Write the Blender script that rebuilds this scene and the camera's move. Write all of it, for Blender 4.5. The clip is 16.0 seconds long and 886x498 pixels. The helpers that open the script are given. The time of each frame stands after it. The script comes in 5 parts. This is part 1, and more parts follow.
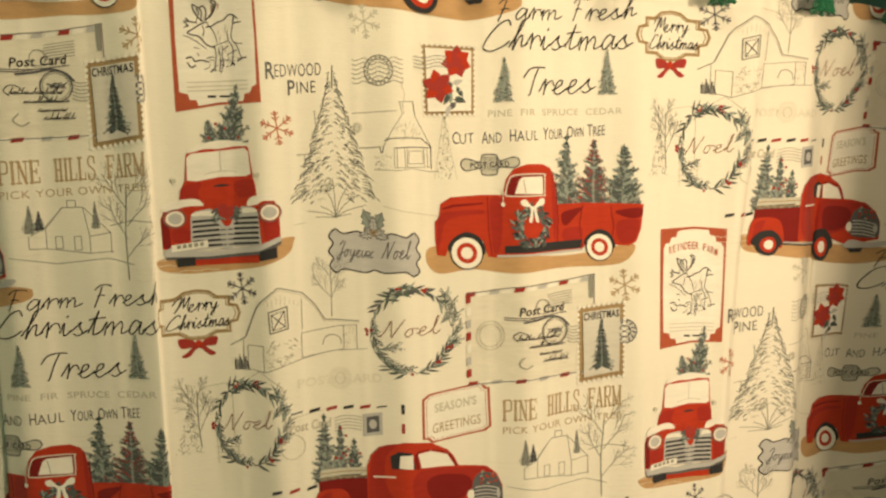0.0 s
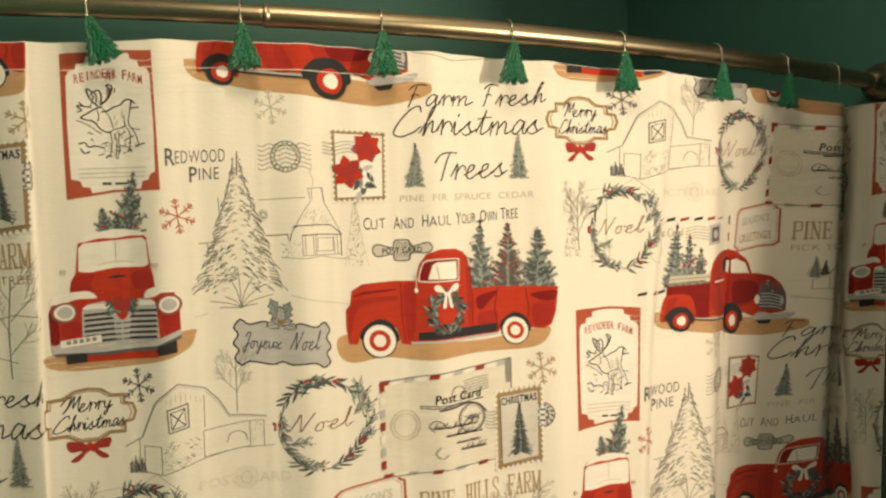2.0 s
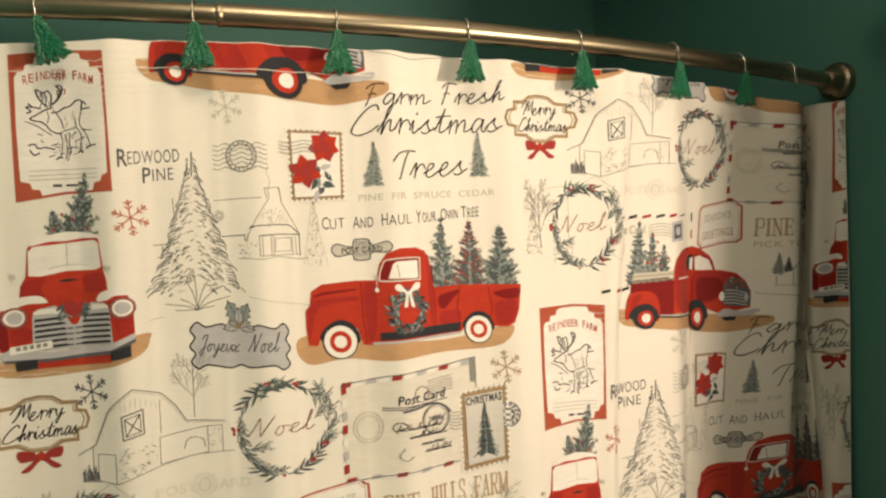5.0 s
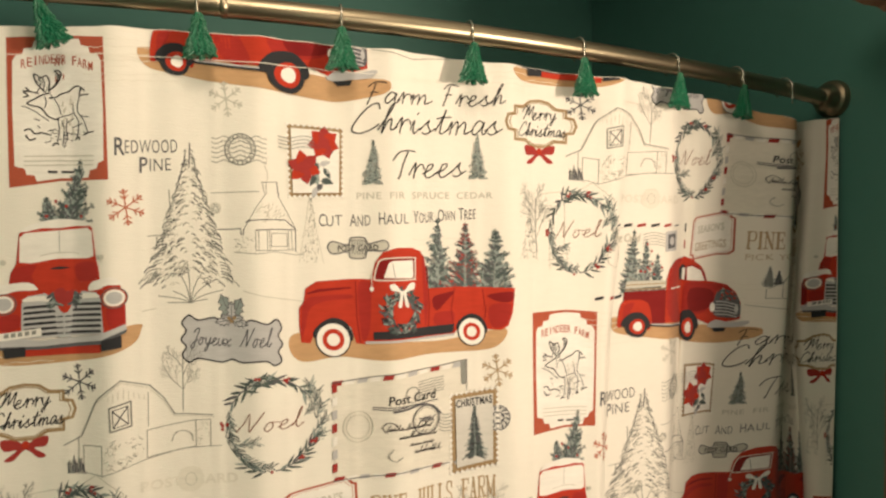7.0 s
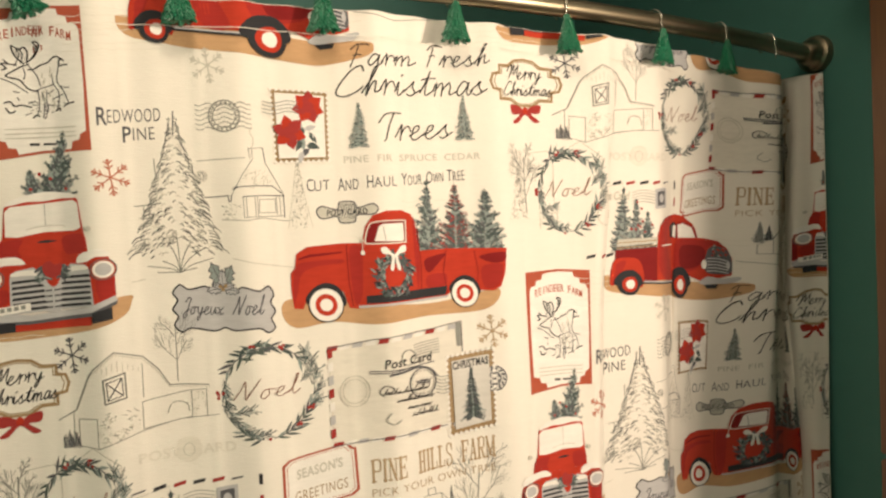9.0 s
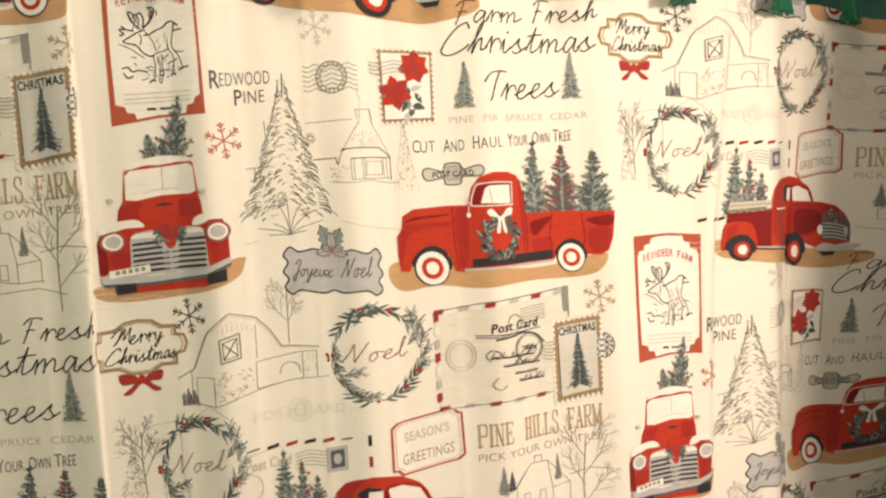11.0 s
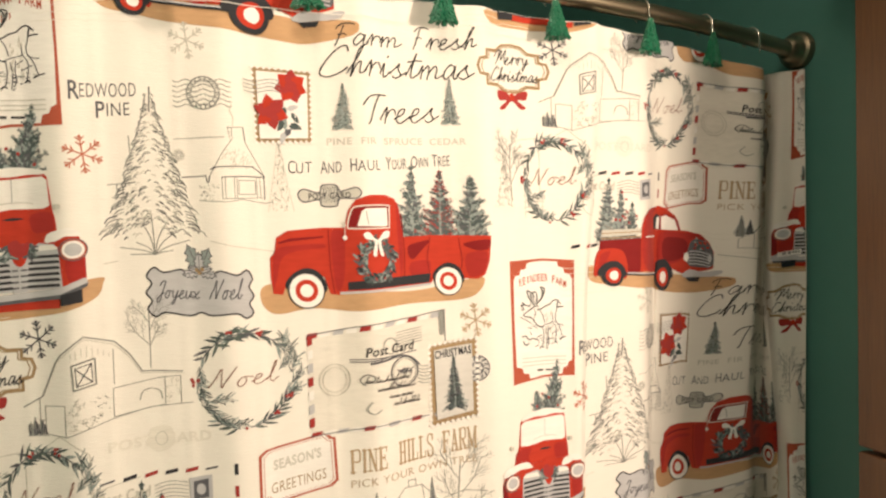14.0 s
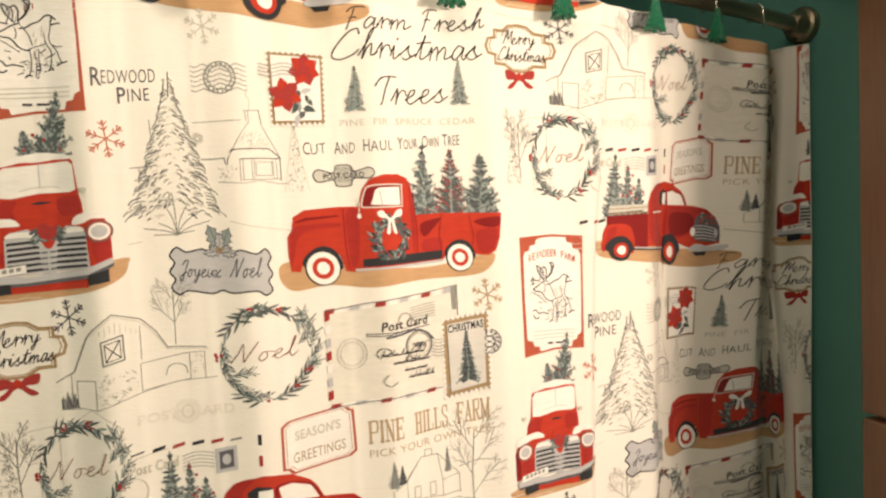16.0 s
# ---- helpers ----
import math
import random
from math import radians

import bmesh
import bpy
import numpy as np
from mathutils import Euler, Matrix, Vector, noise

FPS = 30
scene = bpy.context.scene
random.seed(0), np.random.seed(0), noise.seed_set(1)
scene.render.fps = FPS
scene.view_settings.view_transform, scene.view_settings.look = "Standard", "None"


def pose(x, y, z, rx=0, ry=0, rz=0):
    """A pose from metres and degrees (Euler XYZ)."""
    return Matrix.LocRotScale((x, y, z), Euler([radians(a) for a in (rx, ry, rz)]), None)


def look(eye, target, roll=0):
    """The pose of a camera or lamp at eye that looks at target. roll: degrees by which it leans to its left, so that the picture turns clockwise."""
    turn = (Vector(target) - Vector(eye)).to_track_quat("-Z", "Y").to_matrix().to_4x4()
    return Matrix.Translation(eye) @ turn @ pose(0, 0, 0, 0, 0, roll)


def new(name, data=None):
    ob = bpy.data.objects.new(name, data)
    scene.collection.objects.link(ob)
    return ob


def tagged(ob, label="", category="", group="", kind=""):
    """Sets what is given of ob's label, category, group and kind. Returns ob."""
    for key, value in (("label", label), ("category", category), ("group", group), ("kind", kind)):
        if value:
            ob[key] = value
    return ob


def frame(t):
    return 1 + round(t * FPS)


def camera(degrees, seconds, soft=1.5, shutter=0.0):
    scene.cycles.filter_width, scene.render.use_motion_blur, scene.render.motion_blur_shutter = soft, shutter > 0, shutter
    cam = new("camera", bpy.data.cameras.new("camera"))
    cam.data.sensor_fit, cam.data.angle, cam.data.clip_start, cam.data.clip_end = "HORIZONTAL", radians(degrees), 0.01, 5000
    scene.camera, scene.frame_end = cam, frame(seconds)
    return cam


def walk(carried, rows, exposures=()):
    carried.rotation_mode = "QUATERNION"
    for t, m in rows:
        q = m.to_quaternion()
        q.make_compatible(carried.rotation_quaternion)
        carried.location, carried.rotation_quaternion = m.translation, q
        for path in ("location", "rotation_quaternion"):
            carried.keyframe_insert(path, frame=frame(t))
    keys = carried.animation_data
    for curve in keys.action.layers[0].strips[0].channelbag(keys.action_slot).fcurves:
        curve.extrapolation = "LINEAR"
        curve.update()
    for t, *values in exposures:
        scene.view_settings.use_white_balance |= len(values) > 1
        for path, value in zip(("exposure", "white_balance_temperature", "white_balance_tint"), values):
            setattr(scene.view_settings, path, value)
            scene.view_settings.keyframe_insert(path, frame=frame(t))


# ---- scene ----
cam = camera(66.87, 16.0, 2.4)
# seconds, place, then yaw, pitch and roll in degrees
ROWS = [
    (0.0, -0.2429, -0.8936, 1.7203, -9.655, -6.214, 1.060),
    (0.5, -0.2507, -0.8896, 1.7292, -5.970, -5.156, 0.213),
    (1.0, -0.2490, -0.8694, 1.7286, -7.199, -5.711, 1.609),
    (1.5, -0.2344, -0.8652, 1.7323, -9.576, -7.106, 1.452),
    (2.0, -0.2053, -0.8788, 1.7727, -14.767, -2.915, 1.378),
    (2.5, -0.1825, -0.8897, 1.7932, -15.742, -0.999, 1.405),
    (3.0, -0.1771, -0.9058, 1.7906, -16.285, -0.557, 1.151),
    (3.5, -0.1781, -0.8998, 1.7733, -15.781, -1.629, 1.845),
    (4.0, -0.1675, -0.8977, 1.7664, -16.589, -2.405, 1.890),
    (4.5, -0.1701, -0.8945, 1.7591, -17.738, -1.760, 2.774),
    (5.0, -0.1798, -0.8814, 1.7484, -16.284, -1.399, 2.365),
    (5.2, -0.1751, -0.8798, 1.7632, -16.696, -2.602, 1.993),
    (7.3, -0.1941, -0.8767, 1.7444, -17.974, -0.944, -0.384),
    (7.5, -0.1959, -0.8764, 1.7426, -19.167, -0.956, -0.003),
    (8.0, -0.1786, -0.8797, 1.7546, -20.189, -1.463, 1.928),
    (8.5, -0.1828, -0.8862, 1.7220, -18.569, 0.665, 2.860),
    (9.0, -0.1885, -0.8764, 1.7091, -18.066, -1.782, 2.622),
    (9.2, -0.1927, -0.8738, 1.7074, -15.807, -2.795, 3.169),
    (11.3, -0.2372, -0.8463, 1.6891, -12.875, -3.128, 3.044),
    (11.5, -0.2320, -0.8504, 1.6902, -13.749, -2.650, 2.730),
    (12.0, -0.2087, -0.8582, 1.6891, -15.196, -2.498, 3.821),
    (12.5, -0.1962, -0.8559, 1.6906, -16.656, -2.980, 4.028),
    (13.0, -0.1929, -0.8569, 1.6853, -17.804, -2.930, 4.191),
    (13.5, -0.1931, -0.8541, 1.6832, -18.525, -3.114, 2.957),
    (14.0, -0.1950, -0.8576, 1.6956, -20.249, -2.025, 1.728),
    (14.5, -0.1749, -0.8667, 1.6968, -22.343, -3.229, 2.912),
    (15.0, -0.1770, -0.8714, 1.6931, -22.478, -3.170, 3.484),
    (15.5, -0.1871, -0.8747, 1.6872, -22.496, -2.753, 3.942),
    (16.0, -0.2077, -0.8777, 1.6877, -19.638, -3.321, 2.666),
]
EXPOSURES = [(0.0, -0.22, 7900, 3), (1.6, -0.20, 7750, 3), (2.3, -0.22, 6600, 8), (5.0, -0.18, 6550, 10), (9.0, -0.04, 6450, 12), (11.5, 0.10, 6400, 14), (16.0, 0.18, 6350, 15)]
walk(cam, [(t, pose(x, y, z, 90 + pitch, roll, yaw)) for t, x, y, z, yaw, pitch, roll in ROWS], EXPOSURES)
import mathutils

# ---- light ----
world = bpy.data.worlds.new("world")
scene.world = world
world.use_nodes = True
world.node_tree.nodes["Background"].inputs[0].default_value = (1.0, 0.9, 0.75, 1)
world.node_tree.nodes["Background"].inputs[1].default_value = 0.02


def area_lamp(name, eye, target, sx, sy, power, colour):
    data = bpy.data.lights.new(name, "AREA")
    data.shape, data.size, data.size_y, data.energy, data.color = "RECTANGLE", sx, sy, power, colour
    ob = new(name, data)
    ob.matrix_world = look(eye, target)
    return ob


WARM = (1.0, 0.825, 0.62)
# two unseen lamps added for stepped shade, one near the wall, one further out
for lamp_x, power in ((0.70, 18.5), (0.33, 2.6)):
    area_lamp("unseen_lamp", (lamp_x, -1.30, 1.74), (0.05, -0.1, 1.58), 0.11, 0.11, power, WARM)
# unseen point light added overhead to brighten the upper walls and the rod
overhead = bpy.data.lights.new("overhead_fill", "POINT")
overhead.energy, overhead.shadow_soft_size, overhead.color = 7.0, 0.09, WARM
new("overhead_fill", overhead).matrix_world = pose(-0.15, -0.62, 2.30)


# ---- materials ----
def material(name, colour, rough=0.6, metal=0.0, vary=0.12, scale=40.0, bump=0.0, bump_scale=300.0, stretch=(1, 1, 1), sheen=0.0, spec=0.5):
    m = bpy.data.materials.new(name)
    m.use_nodes = True
    nt = m.node_tree
    n, link = nt.nodes, nt.links.new
    b = n["Principled BSDF"]
    tc, mp = n.new("ShaderNodeTexCoord"), n.new("ShaderNodeMapping")
    mp.inputs["Scale"].default_value = stretch
    link(tc.outputs["Object"], mp.inputs["Vector"])
    big, small, mix = n.new("ShaderNodeTexNoise"), n.new("ShaderNodeTexNoise"), n.new("ShaderNodeMix")
    big.inputs["Scale"].default_value, big.inputs["Detail"].default_value = scale / 8, 3
    small.inputs["Scale"].default_value, small.inputs["Detail"].default_value = scale, 5
    mix.data_type = "RGBA"
    add = n.new("ShaderNodeMath")
    add.operation = "MULTIPLY_ADD"
    add.inputs[1].default_value = 0.5
    half = n.new("ShaderNodeMath")
    half.operation = "MULTIPLY"
    half.inputs[1].default_value = 0.5
    link(mp.outputs[0], big.inputs["Vector"])
    link(mp.outputs[0], small.inputs["Vector"])
    link(small.outputs["Fac"], half.inputs[0])
    link(big.outputs["Fac"], add.inputs[0])
    link(half.outputs[0], add.inputs[2])
    link(add.outputs[0], mix.inputs["Factor"])
    mix.inputs["A"].default_value = (*[max(0.0, c * (1 - vary * 1.6)) for c in colour], 1)
    mix.inputs["B"].default_value = (*[min(0.95, c * (1 + vary * 1.6)) for c in colour], 1)
    link(mix.outputs["Result"], b.inputs["Base Color"])
    b.inputs["Roughness"].default_value, b.inputs["Metallic"].default_value = rough, metal
    b.inputs["Specular IOR Level"].default_value = spec
    b.inputs["Sheen Weight"].default_value = sheen
    if bump:
        fine, bp = n.new("ShaderNodeTexNoise"), n.new("ShaderNodeBump")
        fine.inputs["Scale"].default_value, fine.inputs["Detail"].default_value = bump_scale, 4
        link(mp.outputs[0], fine.inputs["Vector"])
        link(fine.outputs["Fac"], bp.inputs["Height"])
        bp.inputs["Strength"].default_value, bp.inputs["Distance"].default_value = bump, 0.002
        link(bp.outputs[0], b.inputs["Normal"])
    return m


def cloth(name, colour, vary=0.05):
    """Woven polyester: a fine thread grain with faint slubs across it."""
    return material("cloth_" + name, colour, 0.85, 0, vary, 180, 0.16, 420, (0.30, 0.30, 1.3), 0.1, 0.2)


CLOTH = cloth("cream", (0.78, 0.735, 0.66), 0.03)
INKS = {
    "red": (0.44, 0.036, 0.016), "dark_red": (0.20, 0.010, 0.010), "rust": (0.40, 0.085, 0.045), "black": (0.028, 0.028, 0.032),
    "charcoal": (0.10, 0.10, 0.11), "pencil": (0.25, 0.25, 0.23), "faint": (0.53, 0.505, 0.44), "pale": (0.71, 0.665, 0.585), "sand": (0.50, 0.30, 0.155),
    "gold": (0.33, 0.225, 0.12), "spruce": (0.068, 0.088, 0.085), "mist": (0.26, 0.30, 0.285), "silver": (0.46, 0.45, 0.455),
    "snow": (0.80, 0.76, 0.71), "wine": (0.33, 0.035, 0.03), "olive": (0.09, 0.115, 0.10), "brick": (0.34, 0.024, 0.017), "tan": (0.43, 0.31, 0.19), "coral": (0.48, 0.16, 0.10), "fog": (0.60, 0.57, 0.53), "umber": (0.24, 0.085, 0.055),
}
INK = {k: cloth(k, c, 0.20 if k in ("red", "sand", "brick", "spruce") else 0.12) for k, c in INKS.items()}
TEAL = material("teal_wall_paint", (0.073, 0.203, 0.174), 0.45, 0, 0.06, 30, 0.12, 160)
CEILING_PAINT = material("white_ceiling_paint", (0.75, 0.74, 0.70), 0.8, 0, 0.03, 20, 0.1, 200)
FLOOR_TILE = material("floor_vinyl", (0.35, 0.30, 0.25), 0.5, 0, 0.12, 20, 0.05)
BRONZE = material("brushed_nickel", (0.33, 0.275, 0.19), 0.36, 1.0, 0.10, 60, 0.04, 500, (0.1, 1, 1))
STEEL = material("ring_wire", (0.62, 0.58, 0.50), 0.25, 1.0, 0.05, 80)
PINE_GREEN = material("green_resin", (0.010, 0.125, 0.062), 0.30, 0, 0.35, 300, 0.4, 700)
OAK = material("stained_oak", (0.108, 0.046, 0.017), 0.42, 0, 0.42, 60, 0.15, 120, (6, 6, 0.35))


# ---- helpers for meshes ----
def part(name, bm, mats, parent=None, label="", smooth=False):
    me = bpy.data.meshes.new(name)
    bm.to_mesh(me)
    bm.free()
    for m in mats if isinstance(mats, (list, tuple)) else [mats]:
        me.materials.append(m)
    if smooth:
        me.polygons.foreach_set("use_smooth", [True] * len(me.polygons))
    ob = new(name, me)
    ob.parent = parent
    if label:
        ob["label"] = label
    return ob


def empty(name, m, label, category, group=""):
    ob = new(name)
    ob.empty_display_size = 0.02
    ob.matrix_world = m
    return tagged(ob, label, category, group)


def box(bm, x0, y0, z0, x1, y1, z1, bevel=0.0):
    r = bmesh.ops.create_cube(bm, size=1, matrix=Matrix.LocRotScale(((x0 + x1) / 2, (y0 + y1) / 2, (z0 + z1) / 2), None, (abs(x1 - x0), abs(y1 - y0), abs(z1 - z0))))
    if bevel:
        edges = list({e for v in r["verts"] for e in v.link_edges})
        bmesh.ops.bevel(bm, geom=edges, offset=bevel, segments=2, affect="EDGES", profile=0.5)
    return bm


def tube(bm, pts, radius, sides=16, closed=False):
    """A round bar along a line of points; radius may be a function of the place in the line."""
    pts = [Vector(p) for p in pts]
    n, rings, side = len(pts), [], None
    for i, p in enumerate(pts):
        a = pts[(i + 1) % n] if closed or i < n - 1 else p
        b = pts[i - 1] if closed or i > 0 else p
        d = (a - b).normalized()
        side = (side - d * side.dot(d)).normalized() if side else (d.cross(Vector((0, 0, 1))) if abs(d.z) < 0.9 else d.cross(Vector((1, 0, 0)))).normalized()
        up = side.cross(d)
        r = radius(i) if callable(radius) else radius
        rings.append([bm.verts.new(p + (side * math.cos(k * math.tau / sides) + up * math.sin(k * math.tau / sides)) * r) for k in range(sides)])
    for i in range(n if closed else n - 1):
        for k in range(sides):
            bm.faces.new((rings[i][k], rings[(i + 1) % n][k], rings[(i + 1) % n][(k + 1) % sides], rings[i][(k + 1) % sides]))
    if not closed:
        bm.faces.new(rings[0][::-1])
        bm.faces.new(rings[-1])
    bmesh.ops.recalc_face_normals(bm, faces=bm.faces)
    return bm


def lathe(bm, profile, sides=40):
    """Turns (radius, height) pairs round the z axis."""
    rings = [[bm.verts.new((r * math.cos(k * math.tau / sides), r * math.sin(k * math.tau / sides), h)) for k in range(sides)] for r, h in profile]
    for a, b in zip(rings, rings[1:]):
        for k in range(sides):
            bm.faces.new((a[k], a[(k + 1) % sides], b[(k + 1) % sides], b[k]))
    bm.faces.new(rings[0][::-1])
    bm.faces.new(rings[-1])
    bmesh.ops.recalc_face_normals(bm, faces=bm.faces)
    return bm


# ---- the room ----
HALF, BACK, FRONT, TOP = 0.76, 0.775, -2.1, 2.44
for name, b, mat, label in (
    ("wall_north", (-HALF - 0.1, BACK, 0, HALF + 0.1, BACK + 0.1, TOP), TEAL, "teal painted wall behind the shower curtain"),
    ("wall_east", (HALF, FRONT, 0, HALF + 0.1, BACK, TOP), TEAL, "teal painted wall that holds the curtain rod"),
    ("wall_west", (-HALF - 0.1, FRONT, 0, -HALF, BACK, TOP), TEAL, "teal painted bathroom side wall"),
    ("wall_south", (-HALF - 0.1, FRONT - 0.1, 0, HALF + 0.1, FRONT, TOP), TEAL, "teal painted bathroom end wall"),
    ("ceiling", (-HALF - 0.1, FRONT - 0.1, TOP, HALF + 0.1, BACK + 0.1, TOP + 0.1), CEILING_PAINT, "plain white painted bathroom ceiling"),
    ("floor", (-HALF - 0.1, FRONT - 0.1, -0.1, HALF + 0.1, BACK + 0.1, 0), FLOOR_TILE, "plain beige vinyl bathroom floor"),
):
    tagged(part(name, box(bmesh.new(), *b), mat), label, name.split("_")[0], kind="structure")

# ---- the rod: a bow of two tubes that slide into each other ----
BOW = 0.1165
RADIUS = (HALF**2 + BOW**2) / (2 * BOW)


def bow(x):
    return RADIUS - BOW - np.sqrt(np.maximum(RADIUS**2 - np.square(x), 0.01))


def rod_at(x):
    return Vector((x, float(bow(x)) - 0.003, 1.9885 - 0.029 * x))


rod = empty("curtain_rod", pose(*rod_at(0)), "bowed brushed nickel shower curtain rod fixed to teal walls", "curtain rod")


def rod_part(name, bm, mat, label=""):
    bmesh.ops.translate(bm, verts=bm.verts, vec=-rod_at(0))
    return part(name, bm, mat, rod, label, True)


JOINT = -0.20
rod_part("inner_tube", tube(bmesh.new(), [rod_at(x) for x in np.linspace(-0.735, JOINT + 0.01, 40)], 0.0110, 28), BRONZE)
outer = [JOINT, JOINT + 0.0008, JOINT + 0.006, JOINT + 0.0065, *np.linspace(JOINT + 0.008, 0.735, 60)]
rod_part("outer_tube", tube(bmesh.new(), [rod_at(x) for x in outer], lambda i: (0.0121, 0.0128, 0.0128, 0.0122, 0.0121)[min(i, 4)], 28), BRONZE)
for side in (-1, 1):
    bm = bmesh.new()
    lathe(bm, [(0.0290, 0), (0.0305, 0.002), (0.0305, 0.006), (0.0288, 0.0075), (0.0288, 0.012), (0.0275, 0.0135), (0.0240, 0.015), (0.0218, 0.018), (0.0205, 0.026), (0.0175, 0.033), (0.0145, 0.037), (0.0128, 0.038)], 44)
    end = rod_at(side * 0.73)
    aim = (rod_at(side * 0.70) - rod_at(side * 0.735)).normalized()
    turn = Vector((-side, 0, 0)).lerp(aim, 0.4).to_track_quat("Z", "Y")
    bmesh.ops.transform(bm, matrix=Matrix.Translation((side * (HALF - 0.001), end.y + 0.004, end.z)) @ turn.to_matrix().to_4x4(), verts=bm.verts)
    rod_part("flange", bm, BRONZE, "round stepped brushed nickel wall flange")

# ---- the curtain's drape ----
ZTOP, ZEND = 1.961, 0.14
# the plan of the cloth at three heights: along the bow of the rod, with two narrow tucks, then in deep pleats towards the wall
LEFT = [-0.86, -0.79, -0.735, -0.722, -0.697, -0.672, -0.655, -0.60, -0.545, -0.50, -0.479, -0.470, -0.461, -0.435, *np.arange(-0.385, 0.26, 0.0665)]
FOLD_S = [0.285, 0.31, 0.345, 0.39, 0.43, 0.465, 0.50, 0.53, 0.57, 0.615, 0.63, 0.66, 0.70, 0.74, 0.762, 0.787, 0.825]
FOLDS = [
    (1.90, [(0.2874, -0.101), (0.3112, -0.096), (0.3481, -0.090), (0.3941, -0.084), (0.4284, -0.071), (0.4533, -0.072), (0.4836, -0.066), (0.5138, -0.060), (0.5707, -0.054), (0.6424, -0.044), (0.6648, -0.022), (0.6952, 0.010), (0.7184, 0.026), (0.7256, 0.024), (0.7297, 0.006), (0.7489, -0.008), (0.752, -0.024)]),
    (1.62, [(0.2702, -0.100), (0.2886, -0.084), (0.3311, -0.082), (0.3848, -0.080), (0.4288, -0.048), (0.4358, -0.050), (0.4661, -0.047), (0.497, -0.043), (0.556, -0.038), (0.642, -0.028), (0.6644, -0.006), (0.6896, 0.020), (0.7068, 0.030), (0.712, 0.026), (0.7085, 0.006), (0.735, -0.008), (0.752, -0.024)]),
    (1.33, [(0.2596, -0.098), (0.2804, -0.080), (0.3301, -0.078), (0.3873, -0.072), (0.4229, -0.036), (0.4355, -0.030), (0.4699, -0.022), (0.4995, -0.016), (0.5521, -0.010), (0.6241, -0.002), (0.6483, 0.002), (0.6765, 0.014), (0.7154, 0.022), (0.7323, 0.020), (0.7266, 0.006), (0.7255, -0.010), (0.7448, -0.024)]),
]


def left_plan(s):
    x = float(np.interp(s, [-0.86, -0.722, -0.672, -0.479, -0.461, 0.312], [-0.777, -0.6445, -0.642, -0.4452, -0.4433, 0.300]))
    return x, float(bow(x)) + 0.006


PLAN_S = np.array([*LEFT, *FOLD_S])
LEVEL_Z = np.array([z for z, row in FOLDS])
PLAN = np.array([[left_plan(s) for s in LEFT] + row for z, row in FOLDS])
S0, S1 = -0.835, PLAN_S[-1]
HOOK_X = (-0.68, -0.53, -0.375, -0.223, -0.073, 0.080, 0.231, 0.383, 0.508, 0.620)


STEEP = np.diff(PLAN, axis=1) / np.diff(PLAN_S)[None, :, None]
SLOPE = np.gradient(PLAN, PLAN_S, axis=1)
LEAST = 2.2 * np.minimum(np.abs(STEEP[:, 1:]), np.abs(STEEP[:, :-1]))
SLOPE[:, 1:-1] = np.clip(SLOPE[:, 1:-1], -LEAST, LEAST)


def glide(q, w, k):
    """The plan's x (k = 0) or y (k = 1) at the place q along the cloth and the height w."""
    i = np.clip(np.searchsorted(PLAN_S, q) - 1, 0, len(PLAN_S) - 2)
    h = PLAN_S[i + 1] - PLAN_S[i]
    t = (q - PLAN_S[i]) / h
    rows = [(2 * t**3 - 3 * t**2 + 1) * p[i] + (t**3 - 2 * t**2 + t) * h * m[i] + (3 * t**2 - 2 * t**3) * p[i + 1] + (t**3 - t**2) * h * m[i + 1] for p, m in zip(PLAN[:, :, k], SLOPE[:, :, k])]
    f = np.clip((LEVEL_Z[0] - w) / (LEVEL_Z[0] - LEVEL_Z[1]), 0, 1)
    g = np.clip((LEVEL_Z[1] - w) / (LEVEL_Z[1] - LEVEL_Z[2]), 0, 1)
    return rows[0] + (rows[1] - rows[0]) * f + (rows[2] - rows[1]) * g


def sag(s):
    """How much lower the cloth hangs towards both of its sides."""
    return np.interp(s, [-0.49, -0.42, -0.33, -0.25, 0.52, 0.57, 0.65, 0.70, 0.79], [-0.012, -0.009, -0.004, 0, 0, -0.008, -0.014, -0.030, -0.020])


def top_of(s):
    return ZTOP - 0.033 * s - np.interp(s, [0.40, 0.50, 0.62, 0.70, 0.79], [0, 0.010, 0.004, -0.026, -0.020])


def billow(s, z):
    """How far the cloth stands off its plan line: pleats between the hooks, soft creases and small puckers under the hem."""
    down = np.clip((top_of(s) - z) / 0.5, 0, 1.5)
    ph = (s + 0.003 + 0.004 * np.sin(3.1 * z + 2)) / 0.1575 + 0.006 * np.sin(9 * z)
    tri = 2 / math.pi * np.arcsin(0.965 * np.cos(math.tau * (ph + 0.035)))
    wide = np.interp(s, [-0.8, 0.30, 0.40, 0.9], [1, 1, 0.25, 0.1])
    d = wide * (0.0062 + 0.0012 * np.sin(17 * s + 1)) * tri
    d += wide * 0.0016 * np.cos(math.tau * 2.02 * ph + 0.7) + 0.0008 * np.sin(61 * s + 3.0 * z) * np.sin(7 * z + 20 * s)
    pucker = np.exp(-down * 9) * 0.0016 * np.sin(math.tau * s / 0.05 + 8 * z)
    fold = (s + 0.02) % 0.0785 - 0.039
    d += wide * 0.0007 * np.exp(-((fold / 0.005) ** 2))
    return d + pucker + 0.0010 * np.sin(13 * z + 24 * s) * np.sin(5.0 * z - 11 * s)


